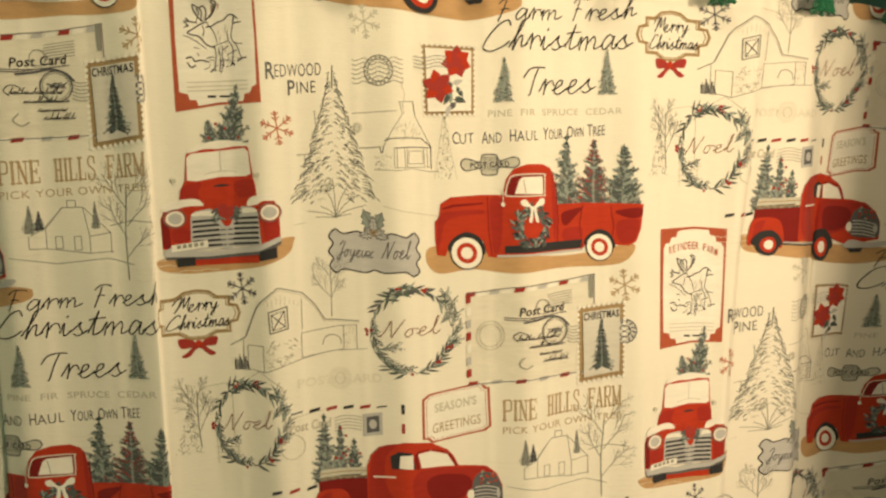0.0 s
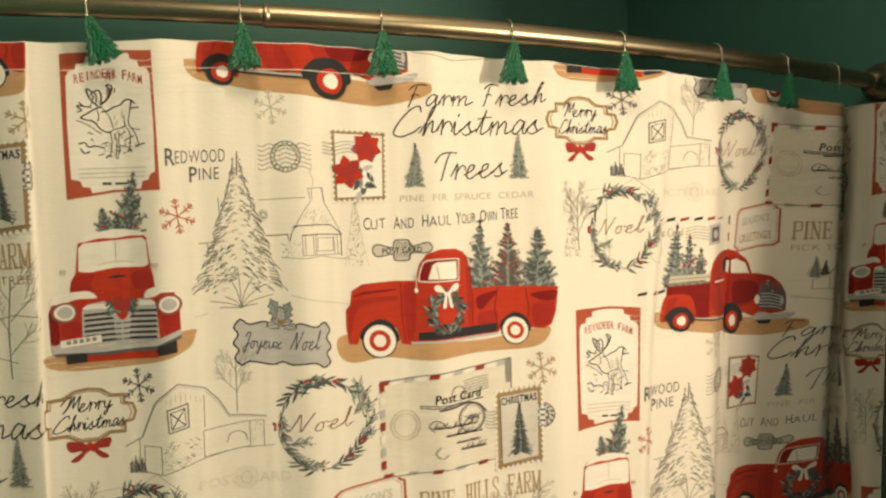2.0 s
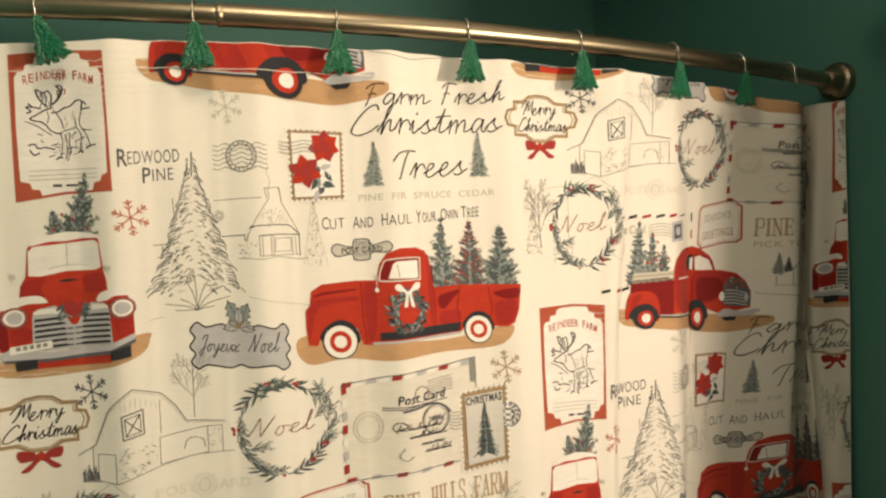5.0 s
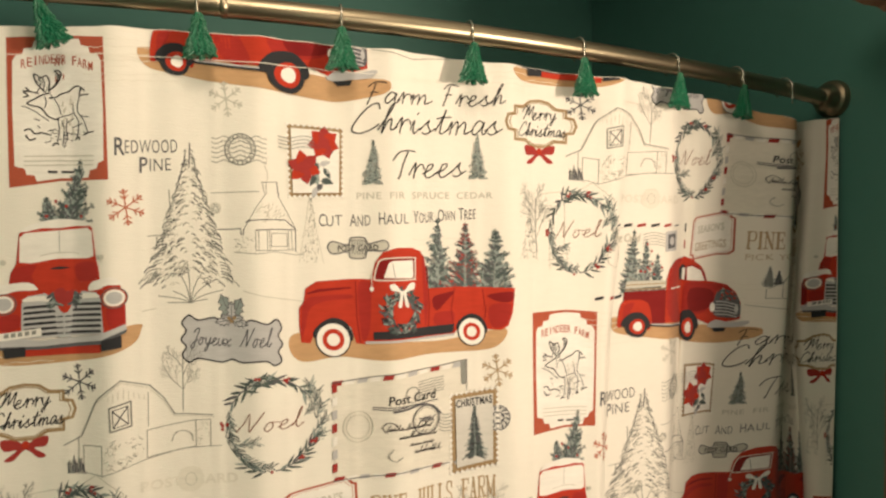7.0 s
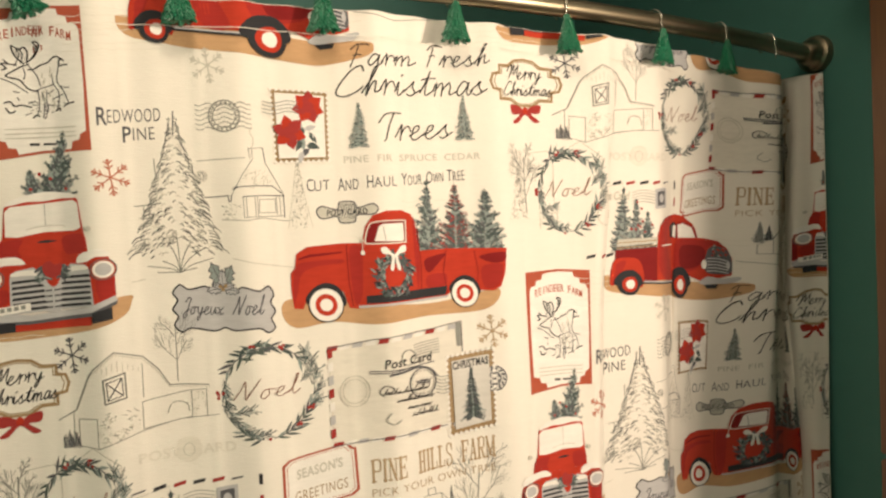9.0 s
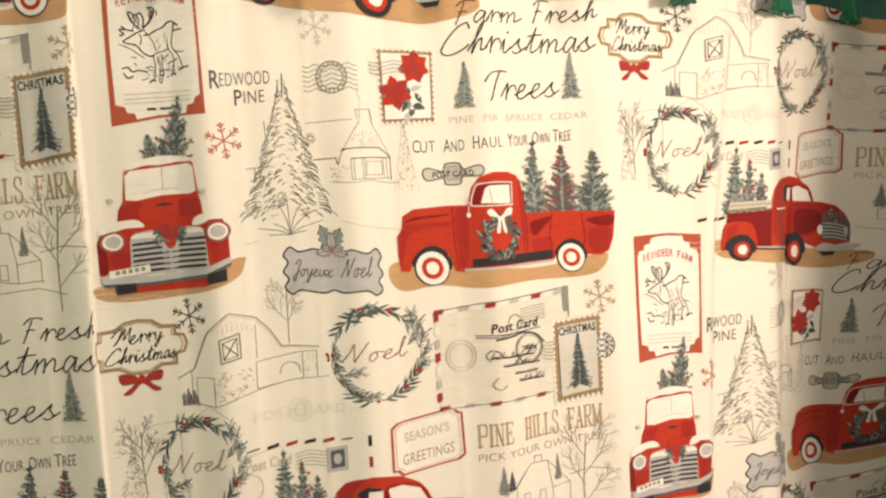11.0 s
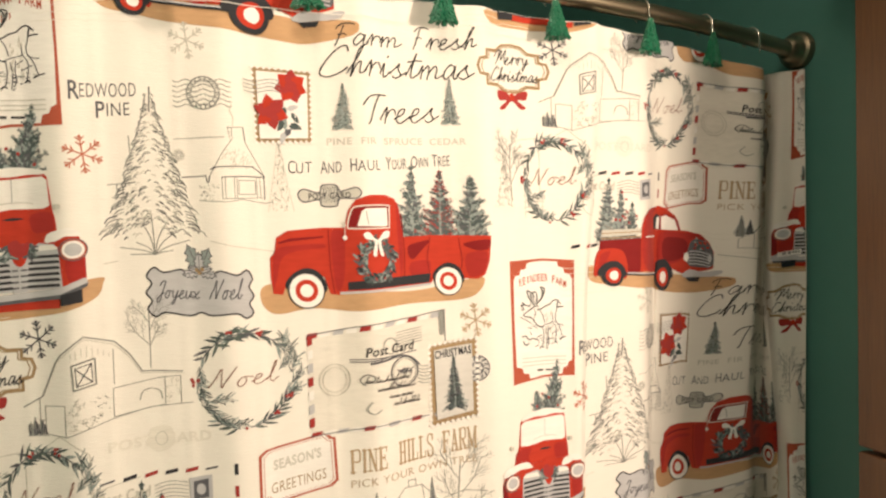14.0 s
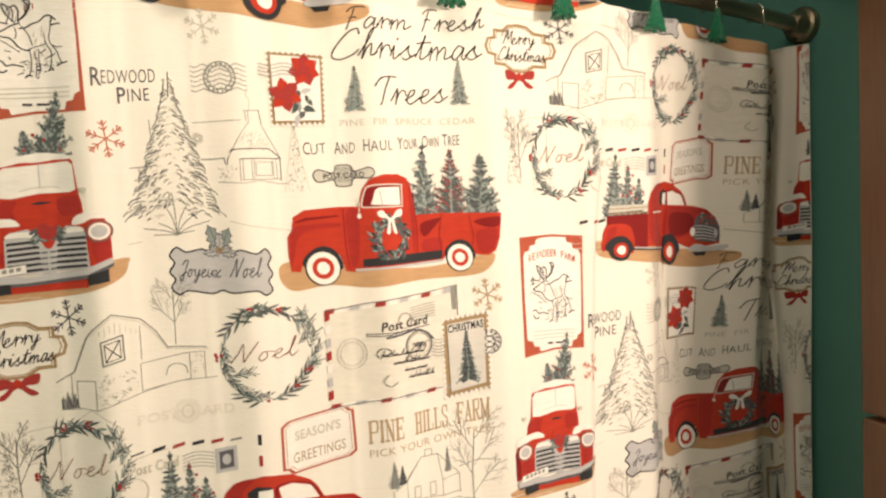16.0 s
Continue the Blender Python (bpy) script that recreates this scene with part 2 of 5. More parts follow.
def drape(s, z, off=0.0):
    s, z = np.asarray(s, float), np.asarray(z, float)
    e = 5e-4

    def at(q, w):
        x, y = glide(q, w, 0), glide(q, w, 1)
        dx, dy = glide(q + e, w, 0) - glide(q - e, w, 0), glide(q + e, w, 1) - glide(q - e, w, 1)
        ln = np.hypot(dx, dy) + 1e-9
        b = billow(q, w)
        return np.stack([x + b * dy / ln, y - b * dx / ln, w + sag(q)], -1)

    p = at(s, z)
    if np.any(off):
        t = at(s + e, z) - at(s - e, z)
        n = np.stack([t[..., 1], -t[..., 0], np.zeros_like(s)], -1)
        n /= np.linalg.norm(n, axis=-1, keepdims=True) + 1e-12
        p = p + n * np.asarray(off)[..., None]
    return p


def sheet(name, s, z_top, z_low, mat, parent, off=0.0):
    """A strip of cloth between two heights, hung along the drape on the grid of its weave."""
    first, last = math.floor((z_top(s).min() - 0.0005) / STEP_Z), math.ceil((z_low(s).max() + 0.0005) / STEP_Z)
    S, K = np.meshgrid(s, np.arange(first, last - 1, -1) * STEP_Z)
    Z = np.concatenate([z_top(s)[None], K, z_low(s)[None]])
    S = np.concatenate([s[None], S, s[None]])
    if first <= last:
        Z, S = np.stack([z_top(s), z_low(s)]), np.stack([s, s])
    rows = len(Z)
    P = drape(S, Z, np.full(S.shape, off)).reshape(-1, 3)
    n = len(s)
    idx = np.arange((rows - 1) * n).reshape(rows - 1, n)[:, :-1].ravel()
    me = bpy.data.meshes.new(name)
    me.from_pydata(P.tolist(), [], np.stack([idx, idx + n, idx + n + 1, idx + 1], -1).tolist())
    me.materials.append(mat)
    me.polygons.foreach_set("use_smooth", [True] * len(me.polygons))
    ob = new(name, me)
    ob.parent = parent
    return ob


curtain = empty("shower_curtain", Matrix(), "cream shower curtain printed with red trucks and holiday motifs", "shower curtain")
STEP_S, STEP_Z = 0.605 / 150, 0.315 / 16
S_LINE = np.array([S0, *(np.arange(math.ceil(S0 / STEP_S), math.floor(S1 / STEP_S) + 1) * STEP_S), S1])
panel = sheet("panel", S_LINE, top_of, lambda s: 0 * s + ZEND, CLOTH, curtain)
hem = sheet("hem", S_LINE, top_of, lambda s: top_of(s) - 0.030, CLOTH, curtain, -0.0012)
seam = sheet("seam", S_LINE, lambda s: top_of(s) - 0.0296, lambda s: top_of(s) - 0.0304, CLOTH, curtain, 0.0030)
seam["label"] = "pale stitched seam under the hem"

# ---- hooks: wire rings with resin trees ----
def tree_hook(x, lean, swing, charm=True):
    """One ring round the rod and the tree that hangs from it, in front of the cloth."""
    c = rod_at(x)
    slope = math.atan2(float(bow(x + 0.01) - bow(x - 0.01)), 0.02)
    top = empty("curtain_hook", Matrix.Translation(c) @ Matrix.Rotation(slope, 4, "Z"), "steel curtain hook with a green resin tree, hung on the rod" if charm else "plain steel curtain hook hung at the end of the rod", "curtain hook", "hooks along the rod")
    loop = [(0.0, -0.0145 * math.sin(a), 0.0150 * math.cos(a)) for a in np.radians(np.linspace(-150, 100, 24))]
    loop += [(0.0005 * swing, -0.0150, -0.010), (0.001 * swing, -0.0150, -0.018), (0.001 * swing, -0.0145, -0.026)]
    part("ring", tube(bmesh.new(), loop, 0.0010, 8), STEEL, top, "thin polished steel wire ring", True)
    if not charm:
        return
    bm = bmesh.new()
    rng = random.Random(int(1000 + x * 500))
    tall, wide, deep = 0.046, 0.0178, 0.0085
    lathe(bm, [(wide * 0.10, -tall * 0.02), (wide * 0.34, -tall * 0.30), (wide * 0.62, -tall * 0.62), (wide * 0.80, -tall * 0.90), (wide * 0.55, -tall * 0.96)], 18)
    bmesh.ops.scale(bm, verts=bm.verts, vec=(1, deep / wide, 1))
    for i in range(15):
        f = i / 14
        n = 6 + int(15 * f)
        for k in range(n):
            a = math.tau * (k + 0.5 * (i % 2)) / n + rng.uniform(-0.15, 0.15)
            r = (0.10 + 0.80 * f) * rng.uniform(0.86, 1.0)
            base = Vector((math.cos(a) * wide * r * 0.7, math.sin(a) * deep * r * 0.7, -tall * (0.03 + 0.90 * f) + 0.0015))
            tip = Vector((math.cos(a) * wide * (r + 0.20 * rng.uniform(0.5, 1.3)), math.sin(a) * deep * (r + 0.22), base.z - rng.uniform(0.003, 0.0055)))
            tube(bm, [base, base.lerp(tip, 0.6), tip], lambda j: (0.0019, 0.0019, 0.0009)[j], 5)
    tube(bm, [(0, 0, -tall * 0.93), (0, 0, -tall * 1.07)], 0.0024, 8)
    bmesh.ops.transform(bm, matrix=Matrix.Translation((0.001 * swing, -0.0165, -0.0150)) @ Matrix.Rotation(math.radians(lean), 4, "Y"), verts=bm.verts)
    part("tree_charm", bm, PINE_GREEN, top, "glossy green resin tree with moulded branches")


for x, lean, swing in zip(HOOK_X, (4, -3, -20, -4, 0, 2, -2, 3, 4, 8), (1, -1, 2, 1, 0, 1, -1, 1, 0, 1)):
    tree_hook(x, lean, swing, x < 0.6)

# ---- the wooden cabinet on the east wall ----
FACE, NEAR = 0.604, -0.242
cab = empty("linen_cabinet", pose(HALF, -0.40, 0.0), "tall stained oak cabinet with panelled doors, built against the teal wall", "cabinet")


def cab_part(name, bm, parent=cab, label=""):
    bmesh.ops.translate(bm, verts=bm.verts, vec=(-HALF, 0.40, 0))
    return part(name, bm, OAK, parent, label)


LEN = 0.52
cab_part("carcass", box(bmesh.new(), FACE + 0.004, NEAR - LEN, 0.0, HALF - 0.002, NEAR - 0.004, 2.098, 0.002))


def panelled_door(z0, z1):
    """A frame of stiles and rails round a raised field with a moulded edge."""
    y0, y1, st = NEAR - LEN + 0.002, NEAR, 0.044
    f0, f1 = FACE - 0.016, FACE + 0.003
    door = cab_part("door", box(bmesh.new(), f0, y1 - st, z0, f1, y1, z1, 0.003), cab, "stained oak cabinet door with a moulded panel")
    cab_part("stile", box(bmesh.new(), f0, y0, z0, f1, y0 + st, z1, 0.003), door)
    cab_part("rail", box(bmesh.new(), f0 + 0.0006, y0 + st, z0, f1, y1 - st, z0 + st, 0.002), door)
    cab_part("rail", box(bmesh.new(), f0 + 0.0006, y0 + st, z1 - st, f1, y1 - st, z1, 0.002), door)
    bm = bmesh.new()
    loops = []
    for inset, depth in ((0.0, 0.002), (0.004, -0.001), (0.010, 0.003), (0.014, 0.0045), (0.022, 0.0095), (0.026, 0.0095), (0.050, 0.0045), (0.054, 0.0040)):
        a, b, c, d = y0 + st + inset, y1 - st - inset, z0 + st + inset, z1 - st - inset
        loops.append([bm.verts.new((f0 + depth, y, z)) for y, z in ((a, c), (b, c), (b, d), (a, d))])
    for p, q in zip(loops, loops[1:]):
        for k in range(4):
            bm.faces.new((p[k], p[(k + 1) % 4], q[(k + 1) % 4], q[k]))
    bm.faces.new(loops[-1])
    bmesh.ops.recalc_face_normals(bm, faces=bm.faces)
    cab_part("raised_panel", bm, door)


panelled_door(1.398, 2.014)
panelled_door(0.10, 1.391)

# the cornice round its top
bm = bmesh.new()
rings = []
for out, z in ((0.000, 2.022), (0.003, 2.022), (0.008, 2.029), (0.018, 2.034), (0.029, 2.044), (0.035, 2.058), (0.045, 2.063), (0.050, 2.068), (0.050, 2.096), (0.047, 2.100)):
    x, y0, y1 = FACE - 0.016 - out, NEAR - LEN - out, NEAR + out
    rings.append([bm.verts.new(p) for p in ((x, y0, z), (HALF - 0.002, y0, z), (HALF - 0.002, y1, z), (x, y1, z))])
for p, q in zip(rings, rings[1:]):
    for k in range(4):
        bm.faces.new((p[k], p[(k + 1) % 4], q[(k + 1) % 4], q[k]))
bm.faces.new(rings[0][::-1])
bm.faces.new(rings[-1])
bmesh.ops.recalc_face_normals(bm, faces=bm.faces)
cab_part("cornice", bm, cab, "moulded oak cornice round the cabinet top")

# ---- the print: each motif is drawn flat, then laid on the drape and repeated in a half-drop ----
REPEAT_A, REPEAT_H = 0.605, 0.315


class Art:
    """A drawing in its own units (x right, y down); later shapes lie over earlier ones."""

    def __init__(self, cx, cy, sx, sy=None, lean=0.0):
        self.cx, self.cy, self.sx, self.sy, self.lean = cx, cy, sx, sy or sx, lean
        self.verts, self.faces, self.inks, self.layer, self.slots, self.warp, self.count = [], [], [], 0, [], None, 0

    def put(self, pts, tris, ink):
        if ink not in self.slots:
            self.slots.append(ink)
        n = len(self.verts)
        if self.warp:
            pts = [(self.warp(x), y) for x, y in pts]
        self.verts += [((x - self.cx) * self.sx, (self.cy - y - self.lean * (x - self.cx)) * self.sy, self.layer + 0.02 * (self.count % 43)) for x, y in pts]
        self.count += 1
        self.faces += [tuple(n + i for i in t) for t in tris]
        self.inks += [self.slots.index(ink)] * len(tris)

    def fill(self, pts, ink):
        pts = list(zip(pts[::2], pts[1::2])) if not isinstance(pts[0], (tuple, list)) else pts
        from_tess = mathutils.geometry.tessellate_polygon([[Vector((x, y, 0)) for x, y in pts]])
        self.layer += 1
        self.put(pts, from_tess, ink)

    def smooth(self, pts, ink, closed=True, n=5):
        self.fill(curve(pts, closed, n), ink)

    def line(self, pts, w, ink, closed=False, up=True):
        pts = list(zip(pts[::2], pts[1::2])) if not isinstance(pts[0], (tuple, list)) else pts
        self.layer += 1 if up else 0
        n = len(pts)
        for i in range(n if closed else n - 1):
            (x0, y0), (x1, y1) = pts[i], pts[(i + 1) % n]
            d = math.hypot(x1 - x0, y1 - y0) or 1e-6
            ex, ey = (x1 - x0) / d * w * 0.35, (y1 - y0) / d * w * 0.35
            nx, ny = -(y1 - y0) / d * w / 2, (x1 - x0) / d * w / 2
            self.put([(x0 - ex + nx, y0 - ey + ny), (x1 + ex + nx, y1 + ey + ny), (x1 + ex - nx, y1 + ey - ny), (x0 - ex - nx, y0 - ey - ny)], [(0, 1, 2, 3)], ink)

    def sweep(self, pts, w, ink, closed=False, n=5, up=True):
        self.line(curve(pts, closed, n), w, ink, closed, up)

    def disc(self, x, y, rx, ry, ink, n=26):
        self.fill([(x + rx * math.cos(k * math.tau / n), y + ry * math.sin(k * math.tau / n)) for k in range(n)], ink)

    def ring(self, x, y, rx, ry, w, ink, n=30):
        self.line([(x + rx * math.cos(k * math.tau / n), y + ry * math.sin(k * math.tau / n)) for k in range(n)], w, ink, True)

    def text(self, body, x0, y0, x1, y1, ink, shear=0.0, bold=0.0, slope=0.0, arch=0.0):
        """Words fitted into a box; slope lifts the right end, arch lifts the middle."""
        cu = bpy.data.curves.new("words", "FONT")
        cu.body, cu.shear, cu.offset, cu.resolution_u, cu.space_character = body, shear, bold, 3, 1.08
        ob = bpy.data.objects.new("words", cu)
        me = bpy.data.meshes.new_from_object(ob)
        co = np.array([v.co for v in me.vertices])
        lo, hi = co.min(0), co.max(0)
        f = (co - lo) / np.maximum(hi - lo, 1e-6)
        X = x0 + f[:, 0] * (x1 - x0)
        Y = y1 - f[:, 1] * (y1 - y0) - slope * (f[:, 0] - 0.5) - arch * (1 - (2 * f[:, 0] - 1) ** 2)
        self.layer += 1
        self.put(list(zip(X.tolist(), Y.tolist())), [tuple(p.vertices) for p in me.polygons], ink)
        bpy.data.objects.remove(ob)
        bpy.data.meshes.remove(me)
        bpy.data.curves.remove(cu)

    def needles(self, pts, length, w, inks, rng, step=6.0, angle=55, up=True):
        """Short strokes on both sides of a twig."""
        self.layer += 1 if up else 0
        pts = list(zip(pts[::2], pts[1::2])) if not isinstance(pts[0], (tuple, list)) else pts
        for (x0, y0), (x1, y1) in zip(pts, pts[1:]):
            d = math.hypot(x1 - x0, y1 - y0)
            a = math.atan2(y1 - y0, x1 - x0)
            for k in range(max(1, int(d / step))):
                t = (k + rng.random()) / max(1, int(d / step))
                for side in (-1, 1):
                    b = a + side * math.radians(angle * rng.uniform(0.6, 1.2))
                    q = length * rng.uniform(0.6, 1.15)
                    x, y = x0 + t * (x1 - x0), y0 + t * (y1 - y0)
                    self.line([(x, y), (x + q * math.cos(b), y + q * math.sin(b))], w * rng.uniform(0.7, 1.2), rng.choice(inks), up=False)

    def leaf(self, x, y, a, length, w, ink):
        c, s = math.cos(a), math.sin(a)
        pts = [(0, 0), (0.3, 0.5), (0.65, 0.42), (1, 0), (0.65, -0.42), (0.3, -0.5)]
        self.put([(x + length * u * c - w * v * s, y + length * u * s + w * v * c) for u, v in pts], [(0, 1, 2, 3, 4, 5)], ink)

    def conifer(self, x, y0, y1, half, rng, inks=("spruce", "spruce", "mist", "charcoal"), w=3.0, dense=1.0, rise=0.45, tilt=0.0):
        """A painted fir: tiers of tapering boughs with side sprigs, dark at the heart and pale at the tips."""
        self.layer += 1
        tall = y1 - y0
        tiers = max(9, int(15 * dense))
        pale = ("mist", "pencil") if "wine" not in inks else ("mist", "wine", "pencil")
        sway = rng.uniform(-0.06, 0.06) * half
        shade = []
        for side in (1, -1):
            flank = []
            for i in range(9):
                f = (i + 0.5) / 9
                flank += [(x + side * half * 0.62 * f * rng.uniform(0.7, 1.1), y0 + tall * (f + 0.05)), (x + side * half * 0.34 * f, y0 + tall * min(1, f + 0.03))]
            shade += [(x, y0)] + flank if side > 0 else flank[::-1]
        self.fill([(u + tilt * (y1 - v), v) for u, v in shade], "mist")
        for ply in range(3):
            self.layer += 1
            for i in range(tiers):
                f = (i + rng.uniform(0.1, 0.9)) / tiers
                cx = x + sway * math.sin(6 * f) + tilt * tall * (1 - f)
                for side in (-1, 1):
                    q = half * (0.05 + 0.98 * f) * rng.uniform(0.70, 1.12) * (1.0, 0.78, 0.5)[ply]
                    up = rise * rng.uniform(0.2, 1.5)
                    dx, dy = side * math.cos(up), -math.sin(up)
                    by = y0 + f * tall + 0.5 * q * math.sin(up)
                    self.leaf(cx, by, math.atan2(dy, dx), q, w * 1.3 + 0.08 * q, rng.choice(inks) if ply else rng.choice(pale + inks[:1]))
                    n = max(2, int(q / (w * 2.4)))
                    for k in range(n):
                        u = (k + rng.uniform(0.2, 0.9)) / n
                        g = half * rng.uniform(0.14, 0.26) * (0.35 + 0.65 * f) * (1.15 - 0.5 * u)
                        for d in (-1, 1):
                            ang = math.atan2(dy, dx) + d * rng.uniform(0.3, 0.7)
                            self.leaf(cx + dx * q * u, by + dy * q * u, ang, g, w * rng.uniform(0.6, 1.2), rng.choice(inks if u < 0.6 or ply else pale))
        self.layer += 1
        self.leaf(x + tilt * tall * 0.84, y0 + 0.16 * tall, -math.pi / 2 + tilt, 0.20 * tall, w * 1.2, inks[0])


def curve(pts, closed=True, n=5):
    """A smooth line through the given corners."""
    pts = list(zip(pts[::2], pts[1::2])) if not isinstance(pts[0], (tuple, list)) else pts
    m, out = len(pts), []
    for i in range(m if closed else m - 1):
        p = [Vector(pts[j % m] if closed else pts[min(max(j, 0), m - 1)]) for j in (i - 1, i, i + 1, i + 2)]
        for k in range(n):
            t = k / n
            q = 0.5 * (2 * p[1] + (p[2] - p[0]) * t + (2 * p[0] - 5 * p[1] + 4 * p[2] - p[3]) * t * t + (3 * p[1] - p[0] - 3 * p[2] + p[3]) * t**3)
            out.append((q.x, q.y))
    if not closed:
        out.append(tuple(pts[-1]))
    return out


def on_weave(s, z, off):
    """Places on the cloth between the four nearest knots of its weave, so that the print lies flat on it."""
    i, k = np.floor(s / STEP_S + 1e-6), np.floor(z / STEP_Z + 1e-6)
    f, g = (s / STEP_S - i)[:, None], (z / STEP_Z - k)[:, None]
    a, b, c, d = (drape((i + m) * STEP_S, (k + n) * STEP_Z, off) for m, n in ((0, 0), (1, 0), (0, 1), (1, 1)))
    return (a * (1 - f) + b * f) * (1 - g) + (c * (1 - f) + d * f) * g


def lay(name, art, s, z, label, low=1.0):
    """Cuts a drawing into narrow strips, clips it at the cloth's edges and lays it on the drape at every place of the repeat."""
    base = bmesh.new()
    vs = [base.verts.new(v) for v in art.verts]
    for f, ink in zip(art.faces, art.inks):
        try:
            base.faces.new([vs[i] for i in f]).material_index = ink
        except ValueError:
            pass
    u = [v[0] for v in art.verts]
    w = [v[1] for v in art.verts]
    for axis, lo, hi, step, at in ((0, min(u), max(u), STEP_S, s), (1, min(w), max(w), STEP_Z, z)):
        for k in range(math.ceil((lo + at) / step), math.floor((hi + at) / step) + 1):
            c = k * step - at
            cut = [f for f in base.faces if min(v.co[axis] for v in f.verts) < c - 1e-6 and max(v.co[axis] for v in f.verts) > c + 1e-6]
            if cut:
                geom = list({*cut, *(e for f in cut for e in f.edges), *(v for f in cut for v in f.verts)})
                bmesh.ops.bisect_plane(base, geom=geom, dist=1e-7, plane_co=(c, 0, 0) if axis == 0 else (0, c, 0), plane_no=(1, 0, 0) if axis == 0 else (0, 1, 0))
    for i in range(-3, 4):
        for j in range(-8, 4):
            if (i + j) % 2:
                continue
            cs, cz = s + i * REPEAT_A, z + j * REPEAT_H
            if cs + min(u) > S1 - 0.004 or cs + max(u) < S0 + 0.004 or cz + min(w) > top_of(cs) - 0.002 or cz + max(w) < low:
                continue
            bm = base.copy()
            for co, no in (((S1 - 0.002 - cs, 0, 0), (1, 0, 0)), ((S0 + 0.002 - cs, 0, 0), (-1, 0, 0)), ((0, top_of(cs) - 0.0012 - cz, 0), (0.033, 1, 0)), ((0, ZEND + 0.01 - cz, 0), (0, -1, 0))):
                if any((v.co - Vector(co)).dot(Vector(no)) > 0 for v in bm.verts):
                    bmesh.ops.bisect_plane(bm, geom=bm.verts[:] + bm.edges[:] + bm.faces[:], dist=1e-7, plane_co=co, plane_no=no, clear_outer=True)
            if bm.faces:
                P = np.array([v.co for v in bm.verts])
                off = 0.0004 + 0.00003 * P[:, 2]
                Q = on_weave(P[:, 0] + cs, P[:, 1] + cz, off)
                for v, q in zip(bm.verts, Q):
                    v.co = q
                part(name, bm, [INK[k] for k in art.slots], curtain, label, True)
            else:
                bm.free()
    base.free()


rng = random.Random(7)

# the delivery truck seen from its side, with three firs in its bed
a = Art(527, 411, 3.02e-4, 2.83e-4, 0.078)
a.smooth([58, 600, 90, 540, 300, 545, 600, 560, 800, 530, 950, 490, 945, 545, 870, 590, 640, 610, 420, 640, 250, 632, 110, 656], "sand")
a.conifer(662, 42, 345, 128, rng, w=6.0, dense=0.8, rise=0.85)
a.conifer(785, 48, 335, 118, rng, ("spruce", "spruce", "wine", "charcoal"), 4.0, rise=0.6)
a.conifer(912, 66, 345, 132, rng, w=6.0, dense=0.8, rise=0.85)
a.fill([97, 440, 115, 415, 122, 360, 165, 330, 300, 312, 380, 308, 395, 240, 425, 195, 480, 173, 545, 168, 585, 182, 600, 225, 618, 335, 740, 322, 995, 313, 985, 420, 965, 480, 935, 500, 880, 500, 865, 465, 820, 438, 780, 450, 755, 495, 735, 525, 600, 540, 355, 577, 320, 575, 300, 510, 250, 480, 200, 490, 165, 545, 150, 552, 140, 580, 105, 578, 97, 510], "red")
a.fill([128, 378, 170, 360, 300, 345, 300, 352, 175, 372, 130, 384], "dark_red")
a.smooth([640, 372, 690, 352, 735, 345, 700, 385, 660, 425, 640, 410], "dark_red")
a.smooth([880, 352, 985, 330, 982, 370, 930, 378], "dark_red")
a.smooth([110, 430, 130, 400, 180, 388, 290, 376, 300, 392, 200, 408, 140, 440, 120, 520, 104, 560], "brick", True, 4)
a.smooth([330, 330, 372, 322, 380, 380, 372, 520, 345, 560, 330, 440], "brick", True, 4)
a.smooth([590, 200, 606, 240, 616, 400, 604, 500, 596, 380], "brick", True, 4)
a.smooth([650, 440, 730, 430, 726, 478, 650, 490], "brick", True, 4)
a.smooth([890, 400, 975, 385, 960, 470, 900, 488], "brick", True, 4)
a.line([318, 320, 322, 470, 335, 570], 4, "dark_red")
a.line([612, 240, 622, 400, 618, 500], 4, "dark_red")
a.line([735, 330, 720, 420, 735, 520], 4, "dark_red")
a.line([860, 330, 875, 420, 868, 460], 3, "dark_red")
a.fill([390, 300, 402, 245, 430, 220, 550, 208, 560, 222, 560, 290, 550, 303, 410, 312], "dark_red")
a.sweep([393, 302, 404, 250, 430, 222, 550, 210, 558, 225, 557, 292, 545, 301, 410, 311], 5, "pale", True, 4)
a.fill([428, 300, 446, 240, 462, 228, 548, 220, 550, 290, 540, 296], "snow")
a.line([462, 240, 472, 300], 3, "pencil")
a.fill([388, 524, 600, 498, 735, 482, 725, 520, 560, 540, 388, 556], "black")
a.line([360, 570, 560, 550, 730, 528], 10, "silver")
for x, y, r in ((229, 563, 70), (811, 513, 61)):
    a.smooth([x - r * 1.1, y - 10, x - r * 0.8, y - r * 0.85, x, y - r * 1.28, x + r * 0.8, y - r * 0.95, x + r * 1.1, y, x, y + 20], "black")
    for k, ink in ((1.0, "black"), (0.93, "snow"), (0.62, "red"), (0.36, "snow")):
        a.disc(x, y, r * k, r * k * 1.02, ink)
a.layer += 1
for k in range(230):
    t = math.tau * k / 230
    q = rng.uniform(0.72, 1.12)
    a.leaf(503 + 66 * math.cos(t) * q, 436 + 78 * math.sin(t) * q, t + rng.uniform(0.4, 2.4), rng.uniform(20, 34), 10, rng.choice(("spruce", "charcoal", "mist", "spruce", "black")))
for k in range(11):
    t = math.tau * k / 11
    a.disc(503 + 64 * math.cos(t), 436 + 76 * math.sin(t), 5, 5, "wine", 8)
